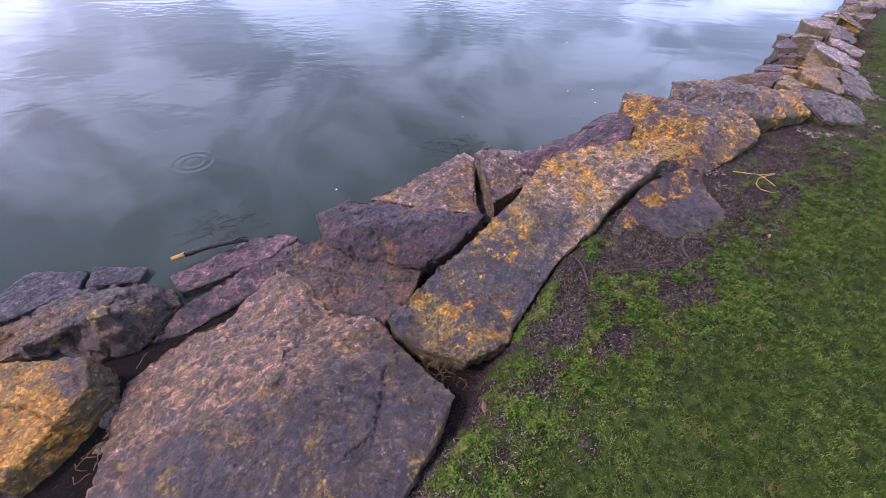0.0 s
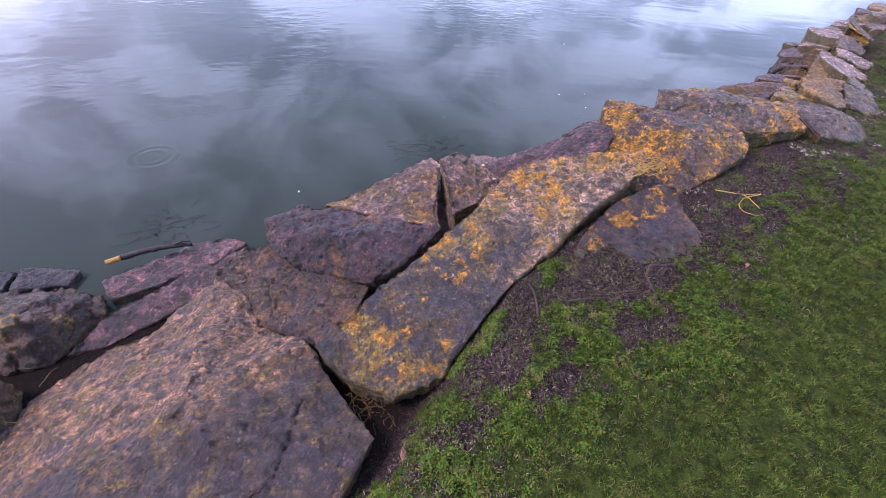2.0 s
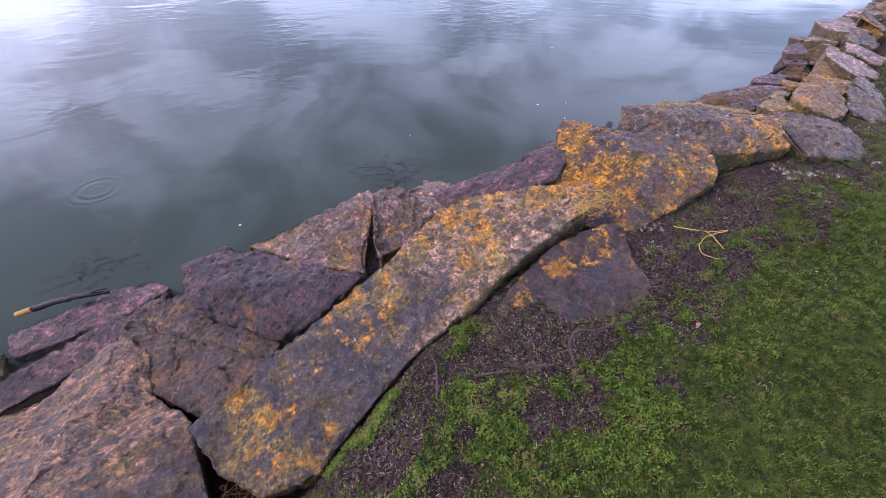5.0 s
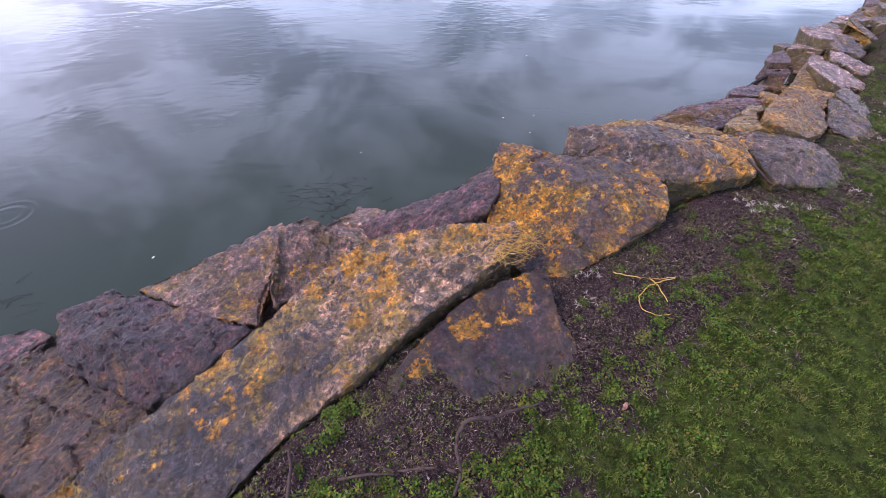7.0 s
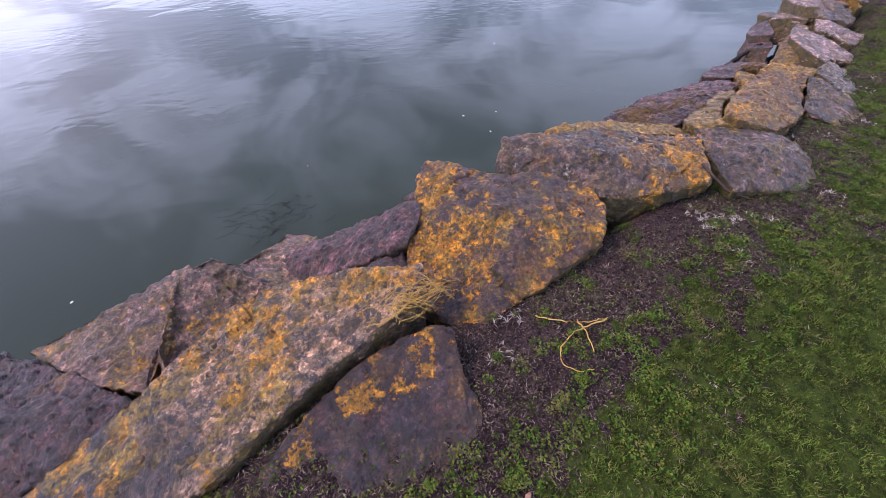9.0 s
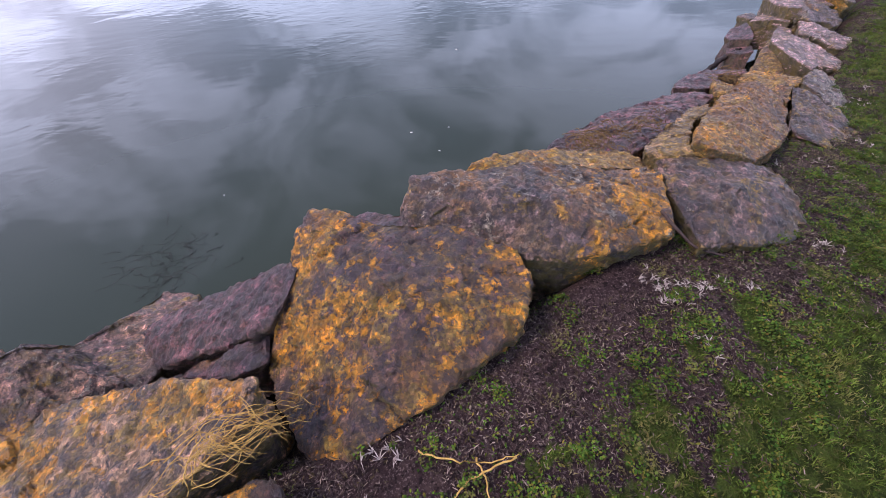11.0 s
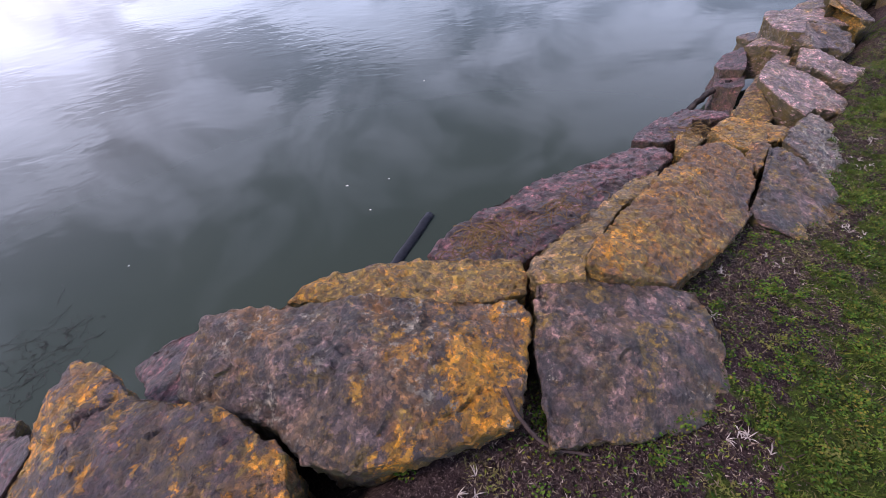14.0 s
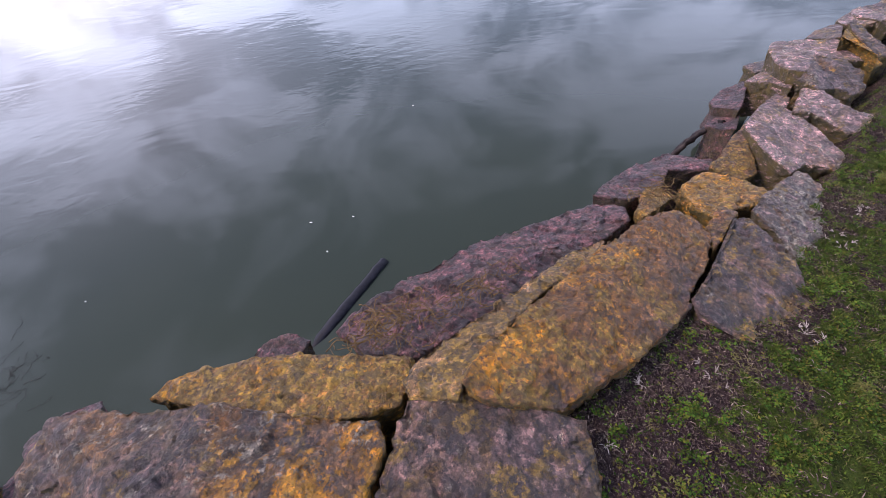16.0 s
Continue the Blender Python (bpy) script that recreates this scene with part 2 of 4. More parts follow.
STONE = {
    # lean: pale lit top and dark shaded near side, painted over the stone's tones
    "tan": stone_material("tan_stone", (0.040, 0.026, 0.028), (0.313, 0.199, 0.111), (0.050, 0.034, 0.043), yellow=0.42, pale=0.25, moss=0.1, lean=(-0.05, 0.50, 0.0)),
    "wheat": stone_material("wheat_coloured_stone", (0.335, 0.236, 0.101), (0.451, 0.329, 0.138), (0.10, 0.072, 0.048), orange=0.3, yellow=0.75, pale=0.35, moss=0.8),
    "slate": stone_material("slate_orange_lichen", (0.064, 0.057, 0.064), (0.411, 0.306, 0.198), (0.037, 0.031, 0.042), orange=0.46, yellow=0.50, pale=0.3, moss=0.8, lean=(0.42, 0.0, 0.0), orange_lean=(0.0, 0.12, 0.0), grain=(4.6, 16)),
    "ink": stone_material("dark_purple_stone", (0.075, 0.040, 0.059), (0.122, 0.063, 0.075), (0.026, 0.019, 0.034), yellow=0.12, moss=0.3, rusty=0.28),
    "plumspot": stone_material("plum_stone_orange_spots", (0.037, 0.018, 0.025), (0.061, 0.030, 0.031), (0.031, 0.021, 0.030), orange=0.46, yellow=0.15, moss=0.7, rusty=0.2, grain=(6.0, 20)),
    "brown": stone_material("brown_stone", (0.133, 0.076, 0.067), (0.087, 0.053, 0.054), (0.030, 0.021, 0.028), orange=0.2, yellow=0.35, moss=0.45, rusty=0.34),
    "tangrey": stone_material("tan_grey_stone", (0.284, 0.188, 0.170), (0.361, 0.251, 0.183), (0.078, 0.051, 0.054), orange=0.42, yellow=0.45, pale=0.4, moss=0.75, rusty=0.25),
    "ochre": stone_material("ochre_crusted_stone", (0.228, 0.138, 0.085), (0.319, 0.201, 0.085), (0.062, 0.040, 0.037), orange=0.36, yellow=0.8, pale=0.25, moss=0.8, rusty=0.4),
    "rust": stone_material("rust_spotted_stone", (0.089, 0.054, 0.056), (0.183, 0.119, 0.081), (0.046, 0.030, 0.040), orange=0.64, yellow=0.5, pale=0.1, moss=0.9, rusty=0.35, grain=(11, 30), lean=(-0.25, 0.0, 0.0)),
    "grey": stone_material("grey_stone", (0.187, 0.163, 0.173), (0.269, 0.215, 0.193), (0.045, 0.037, 0.045), orange=0.3, yellow=0.42, pale=0.75, moss=0.8, rusty=0.3),
    "greypatch": stone_material("grey_stone_orange_patch", (0.136, 0.120, 0.129), (0.197, 0.134, 0.077), (0.040, 0.032, 0.039), orange=0.33, yellow=0.36, pale=0.55, moss=0.9, rusty=0.42, lean=(0.30, -0.12, 0.0), orange_lean=(0.16, -0.10, 0.0)),
    "greydark": stone_material("dark_grey_stone", (0.156, 0.125, 0.129), (0.224, 0.166, 0.143), (0.040, 0.032, 0.037), yellow=0.45, pale=0.3, moss=0.9),
    "purple": stone_material("plum_stone", (0.140, 0.071, 0.091), (0.214, 0.115, 0.130), (0.034, 0.022, 0.031), yellow=0.1, pale=0.15, moss=0.4),
    "gold": stone_material("gold_crusted_stone", (0.384, 0.229, 0.071), (0.523, 0.312, 0.079), (0.091, 0.053, 0.027), orange=0.62, yellow=0.95, pale=0.25, moss=0.9, rusty=0.6),
    "amber": stone_material("amber_stone", (0.166, 0.101, 0.062), (0.289, 0.166, 0.057), (0.052, 0.033, 0.038), orange=0.56, yellow=0.6, moss=0.7, rusty=0.95, grain=(5.0, 26)),
    "pink": stone_material("pale_pinkish_stone", (0.593, 0.462, 0.462), (0.456, 0.344, 0.338), (0.105, 0.08, 0.088), orange=0.14, yellow=0.4, pale=0.6, moss=0.9, rusty=0.2),
    "orange": stone_material("orange_crusted_stone", (0.176, 0.109, 0.093), (0.244, 0.147, 0.112), (0.056, 0.036, 0.041), orange=0.62, yellow=0.5, moss=1.0, rusty=0.4),
    "wet": stone_material("wet_slate", (0.070, 0.065, 0.082), (0.100, 0.092, 0.108), (0.032, 0.030, 0.040), moss=0.0, wet=1.0),
}


def ground_material():
    n = Nodes("lawn_and_soil")
    v = n.tc.outputs["Object"]
    att = n.t.nodes.new("ShaderNodeAttribute")
    att.attribute_name = "turf"
    big, mid, fine = n.noise(v, 3, 5), n.noise(v, 24, 6, 0.7), n.noise(v, 140, 5, 0.75)
    soil = n.mix(n.step(big, 0.35, 0.65), (0.030, 0.018, 0.021), (0.052, 0.032, 0.034))
    soil = n.mix(n.step(mid, 0.48, 0.66), soil, (0.085, 0.056, 0.054))
    soil = n.mix(n.step(fine, 0.53, 0.62), soil, (0.20, 0.145, 0.14))
    soil = n.mix(n.step(n.noise(v, 60, 4), 0.52, 0.64), soil, (0.020, 0.013, 0.014))
    # dark humus soil behind the bank, with the gaps' shade put into its colour
    humus_shade = n.t.nodes.new("ShaderNodeAttribute")
    humus_shade.attribute_name = "humus_shade"
    soil = n.mix(humus_shade.outputs["Fac"], soil, n.mix(n.step(fine, 0.54, 0.64), (0.014, 0.010, 0.009), (0.07, 0.05, 0.04)))
    turf = n.mix(n.step(mid, 0.4, 0.62), (0.022, 0.034, 0.008), (0.062, 0.092, 0.018))
    turf = n.mix(n.step(fine, 0.53, 0.66), turf, (0.10, 0.105, 0.035))
    mask = n.step(n.math("ADD", att.outputs["Fac"], n.math("MULTIPLY", n.math("SUBTRACT", mid, 0.5), 0.7)), 0.4, 0.62)
    h = n.math("ADD", mid, n.math("MULTIPLY", fine, 0.6))
    return n.done(n.mix(mask, soil, turf), 0.95, n.bump(h, 1.0, 0.025), 0.1)


def water_material():
    n = Nodes("lake_water")
    v = n.tc.outputs["Object"]
    mp = n.t.nodes.new("ShaderNodeMapping")
    n.put(mp.inputs["Vector"], v)
    mp.inputs["Rotation"].default_value = (0, 0, radians(36))
    squash = n.t.nodes.new("ShaderNodeMapping")
    n.put(squash.inputs["Vector"], mp.outputs[0])
    squash.inputs["Scale"].default_value = (0.85, 1.25, 1.0)
    swell = n.noise(squash.outputs[0], 1.0, 2, 0.45, 0.9)
    ripple = n.noise(squash.outputs[0], 5.0, 1, 0.4, 0.6)
    where = n.step(n.noise(v, 0.55, 3), 0.42, 0.64)
    place = n.t.nodes.new("ShaderNodeSeparateXYZ")
    n.put(place.inputs[0], v)
    where = n.math("MULTIPLY", where, n.math("SUBTRACT", n.step(place.outputs[1], 3.2, 6.5), n.math("MULTIPLY", n.step(place.outputs[1], 6.0, 15.0), 0.55)))
    swell = n.math("MULTIPLY", swell, n.math("ADD", 0.34, n.math("MULTIPLY", n.step(place.outputs[1], 2.0, 7.0), 0.25)))
    h = n.math("ADD", n.math("MULTIPLY", swell, 0.7), n.math("MULTIPLY", n.math("MULTIPLY", ripple, where), 0.34))
    away = n.t.nodes.new("ShaderNodeVectorMath")
    away.operation = "DISTANCE"
    n.put(away.inputs[0], v)
    away.inputs[1].default_value = (0.55, 4.0, LAKE)
    ring = n.math("MULTIPLY", n.math("SINE", n.math("MULTIPLY", away.outputs["Value"], 75.0)), n.math("SUBTRACT", n.step(away.outputs["Value"], 0.03, 0.14), n.step(away.outputs["Value"], 0.16, 0.24)))
    h = n.math("ADD", h, n.math("MULTIPLY", ring, 0.035))
    murk = n.mix(n.noise(v, 0.6, 3), (0.028, 0.040, 0.034), (0.040, 0.052, 0.041))
    n.bsdf.inputs["IOR"].default_value = 1.33
    return n.done(murk, 0.04, n.bump(h, 0.24, 0.045), 0.5)


def plain(name, c1, c2, rough=0.7, scale=30.0, spec=0.2, island=False):
    n = Nodes(name)
    if island:
        geo = n.t.nodes.new("ShaderNodeNewGeometry")
        return n.done(n.mix(geo.outputs["Random Per Island"], c1, c2), rough, None, spec)
    f = n.noise(n.moved(), scale, 5, 0.65)
    return n.done(n.mix(n.step(f, 0.36, 0.64), c1, c2), rough, n.bump(f, 0.6, 0.004), spec)


def blade_material(name, stops):
    """Leaf colours picked per blade."""
    n = Nodes(name)
    geo = n.t.nodes.new("ShaderNodeNewGeometry")
    r = n.t.nodes.new("ShaderNodeValToRGB")
    r.color_ramp.elements[0].color, r.color_ramp.elements[1].color = (*stops[0], 1), (*stops[-1], 1)
    for i, c in enumerate(stops[1:-1]):
        e = r.color_ramp.elements.new((i + 1) / (len(stops) - 1))
        e.color = (*c, 1)
    n.put(r.inputs[0], geo.outputs["Random Per Island"])
    patch = n.step(n.noise(n.tc.outputs["Object"], 2.4, 5, 0.65, 0.4), 0.40, 0.62)
    clump = n.step(n.noise(n.tc.outputs["Object"], 30, 4, 0.7), 0.42, 0.58)
    worn = n.step(n.noise(n.tc.outputs["Object"], 9.0, 4, 0.6), 0.56, 0.68)
    col = n.mix(n.math("MULTIPLY", patch, 0.55), r.outputs[0], (0.50, 0.52, 0.50), "MULTIPLY")
    col = n.mix(n.math("MULTIPLY", clump, 0.9), col, (0.34, 0.36, 0.34), "MULTIPLY")
    col = n.mix(n.math("MULTIPLY", worn, 0.6), col, (0.17, 0.15, 0.05))
    return n.done(col, 0.7, None, 0.1)


GROUND, WATER = ground_material(), water_material()
GRASS = blade_material("grass_blade", [(0.050, 0.092, 0.014), (0.076, 0.134, 0.020), (0.105, 0.172, 0.024), (0.140, 0.205, 0.030), (0.085, 0.125, 0.020), (0.155, 0.180, 0.040), (0.230, 0.200, 0.080)])
WEED = blade_material("weed_leaf", [(0.036, 0.090, 0.012), (0.058, 0.130, 0.016), (0.085, 0.175, 0.020), (0.17, 0.17, 0.024), (0.046, 0.10, 0.016), (0.12, 0.20, 0.03), (0.20, 0.135, 0.030)])
STRAW = blade_material("dead_straw", [(0.024, 0.015, 0.017), (0.065, 0.040, 0.040), (0.19, 0.13, 0.12), (0.036, 0.022, 0.022), (0.40, 0.30, 0.265), (0.11, 0.08, 0.03), (0.12, 0.078, 0.074), (0.028, 0.019, 0.021)])
GOLDSTRAW = plain("golden_straw", (0.62, 0.39, 0.12), (0.42, 0.24, 0.065), 0.6, 40)
NEST = plain("dry_grass_brown", (0.26, 0.165, 0.065), (0.12, 0.074, 0.036), 0.7, 40)
BARK = plain("dark_wet_bark", (0.018, 0.015, 0.018), (0.045, 0.034, 0.034), 0.5, 25)
LOG = plain("waterlogged_wood", (0.006, 0.007, 0.014), (0.018, 0.018, 0.030), 0.55, 18, 0.3)
RAW = plain("broken_wood", (0.38, 0.19, 0.05), (0.45, 0.28, 0.1), 0.7, 60)
ROOT = plain("root_bark", (0.042, 0.027, 0.026), (0.085, 0.056, 0.05), 0.7, 40)
FOAM = plain("foam", (0.6, 0.62, 0.6), (0.75, 0.75, 0.72), 0.5, 80)
WHITE = plain("bleached_grass", (0.42, 0.36, 0.34), (0.24, 0.19, 0.18), 0.8, 50)
LEAF = plain("fallen_leaf", (0.36, 0.20, 0.16), (0.17, 0.085, 0.065), 0.6, 90)


# ---- lie of the land ----
def along(x, table):
    """The table's second column, read off between its rows."""
    if x <= table[0][0]:
        return table[0][1]
    for (x0, y0), (x1, y1) in zip(table, table[1:]):
        if x < x1:
            return y0 + (y1 - y0) * (x - x0) / (x1 - x0)
    return table[-1][1]


RISE = [(-6, -0.3), (0.3, -0.13), (1.1, -0.08), (1.7, -0.03), (2.4, 0.0), (3.2, 0.05), (3.9, 0.08), (4.7, 0.05), (5.4, -0.05), (6.2, -0.12), (7.2, -0.14), (8.5, -0.10), (12, 0.0), (20, 0.0)]
BANK = [(-6, 0.95), (0.3, 0.50), (0.7, 0.56), (1.1, 0.74), (1.6, 0.90), (2.2, 0.95), (2.6, 0.90), (2.9, 0.80), (3.4, 0.74), (4.0, 0.68), (4.6, 0.56), (5.0, 0.56), (5.6, 0.60), (6.2, 0.56), (7.2, 0.66), (8.0, 0.82), (9.0, 0.97), (11, 1.14), (14, 1.27), (40, 2.0)]
TURF = [(-6, 0.55), (0.3, 0.53), (1.1, 0.44), (1.7, 0.26), (2.4, 0.19), (3.0, 0.19), (3.5, 0.16), (4.0, 0.10), (4.6, 0.07), (5.2, 0.14), (5.8, 0.12), (6.3, 0.25), (7.2, 0.42), (7.8, 0.58), (9.0, 0.80), (11, 0.98), (14, 1.12), (40, 1.9)]
RIM = [(-6, 2.3), (0.5, 2.2), (1.5, 2.0), (2.5, 1.9), (3.0, 1.6), (4.0, 1.38), (5.0, 1.35), (6.0, 1.25), (8.0, 1.5), (12, 1.6), (40, 2.5)]
FALL, STEP = [(-6, 0.22), (0.3, 0.25), (1.2, 0.34), (3, 0.38)], [(0.3, 0.06), (0.9, 0.15)]


def wobble(x, y, scale, seed=0.0):
    return noise.fractal((x * scale, y * scale, seed), 0.8, 2.0, 4)


def ground_z(x, y):
    z = along(x, RISE) + 0.012 * wobble(x, y, 3.0) + 0.006 * wobble(x, y, 14.0, 5.0)
    d = y - along(x, BANK)
    if d > -0.10:
        z -= along(x, FALL) * min(d + 0.10, 1.5) + along(x, STEP) * min(1.0, (d + 0.10) / 0.16)
        if x < 0.9 and z < LAKE + 0.02:
            z = LAKE + 0.012
        z -= 1.8 * min(max(0.0, y - along(x, RIM) + (0.2 if x > 0.9 else 0.0)), 0.7)
    return z


def turf_at(x, y):
    """1 on the lawn, 0 on the bare soil by the stones, patchy between."""
    if x < -1.3:
        return 1.0
    d = along(x, TURF) - y
    near = 0.5 + d * 2.8 + 0.85 * wobble(x, y, 5.0, 9.0) + 0.65 * wobble(x, y, 17.0, 3.0)
    return max(0.0, min(1.0, near))


# ---- ground, one sheet from the lawn down into the lake bed ----
def sheet():
    xs = np.concatenate([[-400, -120, -40, -15, -6, -3, -1.5], np.arange(-0.8, 9.6, 0.035), [10, 10.5, 11, 12, 14, 18, 30, 80, 400]])
    ys = np.concatenate([[-400, -120, -40, -12, -5, -3], np.arange(-1.6, 1.9, 0.035), [2.2, 2.8, 4, 8, 30, 400]])
    verts = [(x, y, ground_z(x, y) if abs(x) < 60 and y > -60 else (-0.1 if y < 6 else -1.3)) for y in ys for x in xs]
    nx = len(xs)
    faces = [(j * nx + i, j * nx + i + 1, (j + 1) * nx + i + 1, (j + 1) * nx + i) for j in range(len(ys) - 1) for i in range(nx - 1)]
    me = bpy.data.meshes.new("ground")
    me.from_pydata(verts, [], faces)
    a = me.attributes.new("turf", "FLOAT", "POINT")
    a.data.foreach_set("value", [turf_at(v[0], v[1]) for v in verts])
    # how far the gap shade is painted into the soil beyond the bank
    a = me.attributes.new("humus_shade", "FLOAT", "POINT")
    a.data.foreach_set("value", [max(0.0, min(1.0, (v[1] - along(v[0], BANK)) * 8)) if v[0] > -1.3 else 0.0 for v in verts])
    me.polygons.foreach_set("use_smooth", [True] * len(faces))
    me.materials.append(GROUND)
    return tagged(new("ground", me), "mown lawn giving way to bare purple-brown soil beside the stones", "lawn", kind="structure")


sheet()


def lake():
    me = bpy.data.meshes.new("water")
    me.from_pydata([(-900, 0.2, LAKE), (900, 0.2, LAKE), (900, 1500, LAKE), (-900, 1500, LAKE)], [], [(0, 1, 2, 3)])
    me.materials.append(WATER)
    return tagged(new("water", me), "calm grey-green lake water reflecting an evening sky", "water", kind="structure")


lake()


# ---- stones ----
def dice(i, seed):
    """Repeatable random numbers from 0 to 1 for lattice cells."""
    h = (i[:, 0] * 374761393 + i[:, 1] * 668265263 + i[:, 2] * 2147483647 + seed * 1274126177) & 0xFFFFFFFF
    h = ((h ^ (h >> 13)) * 1274126177) & 0xFFFFFFFF
    h = ((h ^ (h >> 16)) * 2246822519) & 0xFFFFFFFF
    return ((h ^ (h >> 15)) & 0xFFFFFF) / 16777215.0


CORNERS = [np.array((x, y, z)) for x in (0, 1) for y in (0, 1) for z in (0, 1)]


def rumple(p, seed=0):
    """Smooth lattice noise from -1 to 1."""
    i = np.floor(p).astype(np.int64)
    f = p - i
    u = f * f * f * (f * (f * 6 - 15) + 10)
    out = np.zeros(len(p))
    for c in CORNERS:
        w = np.prod(np.where(c == 1, u, 1 - u), axis=1)
        out += w * (dice(i + c, seed) * 2 - 1)
    return out


def layers(p, count, seed=0, gain=0.55):
    out, amp = np.zeros(len(p)), 1.0
    for k in range(count):
        out += amp * rumple(p * 2.03 ** k + 17.3 * k, seed + k)
        amp *= gain
    return out


def chips(p, seed=0):
    """Broken facets: a small tilted plane for each cell, stepping at the cell's edge."""
    i = np.floor(p).astype(np.int64)
    best, value = np.full(len(p), 9.0), np.zeros(len(p))
    for dx in (-1, 0, 1):
        for dy in (-1, 0, 1):
            for dz in (-1, 0, 1):
                c = i + np.array((dx, dy, dz))
                q = p - c - np.stack([dice(c, seed + k) for k in range(3)], 1)
                d = (q * q).sum(1)
                near = d < best
                tilt = np.stack([dice(c[near], seed + 5 + k) * 2 - 1 for k in range(3)], 1)
                value[near] = (tilt * q[near]).sum(1) + 0.35 * (dice(c[near], seed + 9) - 0.5)
                best[near] = d[near]
    return value


def quartered(v, f):
    """Each triangle split into four."""
    e = np.sort(np.concatenate([f[:, [0, 1]], f[:, [1, 2]], f[:, [2, 0]]]), axis=1)
    key, back = np.unique(e[:, 0] * (len(v) + 1) + e[:, 1], return_inverse=True)
    ends = np.stack([key // (len(v) + 1), key % (len(v) + 1)], 1)
    mid = back.reshape(3, -1).T + len(v)
    v = np.concatenate([v, (v[ends[:, 0]] + v[ends[:, 1]]) / 2])
    a, b, c = f.T
    ab, bc, ca = mid.T
    return v, np.concatenate([np.stack(t, 1) for t in ((a, ab, ca), (ab, b, bc), (ca, bc, c), (ab, bc, ca))])


def stone(label, kind, depth, corners, grow=0.97, rough=1.0, cell=0.042, name="stone", crown=None, under=0.022, spots=(), cracks=(), split=2, chip=1.0):
    """A boulder: its top face runs through the corners given in plan and height, its flanks go down by depth and lean
    in.
    crown: a raised point inside the top face. spots: kind (o lichen, d darker colour), x, y, radius, amount. cracks:
    lines in plan."""
    top = [Vector(c) for c in corners]
    mid = sum(top, Vector()) / len(top)
    bm = bmesh.new()
    tv = [bm.verts.new(c - mid) for c in top]
    # the flanks draw in under the top edge
    inward = []
    for i, c in enumerate(top):
        d = top[(i + 1) % len(top)] - top[i - 1]
        w = Vector((-d.y, d.x, 0)).normalized()
        inward.append(w if w.dot(mid - c) > 0 else -w)
    mv = [bm.verts.new(c - mid + w * under + Vector((0, 0, -depth * 0.35))) for c, w in zip(top, inward)]
    bv = [bm.verts.new(Vector(((c - mid).x * grow, (c - mid).y * grow, min((c - mid).z, 0.1) - depth))) for c in top]
    n = len(top)
    if crown:
        cv = bm.verts.new(Vector(crown) - mid)
        faces = [bm.faces.new((tv[i], tv[(i + 1) % n], cv)) for i in range(n)]
    else:
        faces = [bm.faces.new(tv)]
    for ra, rb in ((tv, mv), (mv, bv)):
        for i in range(n):
            faces.append(bm.faces.new((ra[i], rb[i], rb[(i + 1) % n], ra[(i + 1) % n])))
    faces.append(bm.faces.new(list(reversed(bv))))
    bmesh.ops.recalc_face_normals(bm, faces=bm.faces)
    size = min(max(c.x for c in top) - min(c.x for c in top), max(c.y for c in top) - min(c.y for c in top))
    bmesh.ops.bevel(bm, geom=[e for e in bm.edges if e.verts[0] in tv and e.verts[1] in tv], offset=min(0.012, size * 0.05), segments=2, profile=0.6, affect="EDGES", clamp_overlap=True)
    bmesh.ops.triangulate(bm, faces=bm.faces, quad_method="BEAUTY", ngon_method="BEAUTY")
    for _ in range(6):
        long = [e for e in bm.edges if e.calc_length() > cell * 1.6]
        if not long:
            break
        bmesh.ops.subdivide_edges(bm, edges=long, cuts=1, use_grid_fill=False)
        bmesh.ops.triangulate(bm, faces=[f for f in bm.faces if len(f.verts) > 3])
    bm.verts.index_update()
    v = np.array([w.co[:] for w in bm.verts])
    f = np.array([[w.index for w in face.verts] for face in bm.faces])
    bm.free()
    for _ in range(split):
        v, f = quartered(v, f)
    # rounded normals, so that the relief stands out evenly over the edges
    fn = np.cross(v[f[:, 1]] - v[f[:, 0]], v[f[:, 2]] - v[f[:, 0]])
    vn = np.zeros_like(v)
    for k in range(3):
        np.add.at(vn, f[:, k], fn)
    vn /= np.linalg.norm(vn, axis=1, keepdims=True) + 1e-12
    plan = v + np.array(mid)
    p = v + np.array((mid.x * 3.1, mid.y * 5.3, depth * 7 + mid.x))
    bent = p + 0.035 * np.stack([layers(p * 6 + 40 * k, 2, 70 + k) for k in range(3)], 1)
    lift = rough * (0.012 * layers(p * 2.4, 2, 1) + 0.0065 * layers(p * 8.5, 3, 4))
    lift += chip * rough * (0.010 * chips(bent * 5.0, 20) + 0.0065 * chips(bent * 17.0, 30))
    lift += 0.0062 * (0.4 + 0.6 * rough) * layers(p * 36.0, 2, 8, 0.8)
    for line in cracks:
        line = np.array(line)
        wavy = plan[:, :2] + 0.018 * np.stack([layers(p * 9, 3, 50), layers(p * 9, 3, 60)], 1)
        gap = np.full(len(v), 9.0)
        for a, b in zip(line, line[1:]):
            t = np.clip(((wavy - a) @ (b - a)) / ((b - a) @ (b - a)), 0, 1)
            gap = np.minimum(gap, np.linalg.norm(wavy - a - t[:, None] * (b - a), axis=1))
        lift -= 0.016 * np.exp(-(gap / 0.006) ** 2)
    v = v + vn * lift[:, None]
    spot_strength = {"o": np.zeros(len(v)), "d": np.zeros(len(v))}
    for what, x, y, r, amount in spots:
        spot_strength[what] += amount * np.exp(-((plan[:, 0] - x) ** 2 + (plan[:, 1] - y) ** 2) / (r * r))
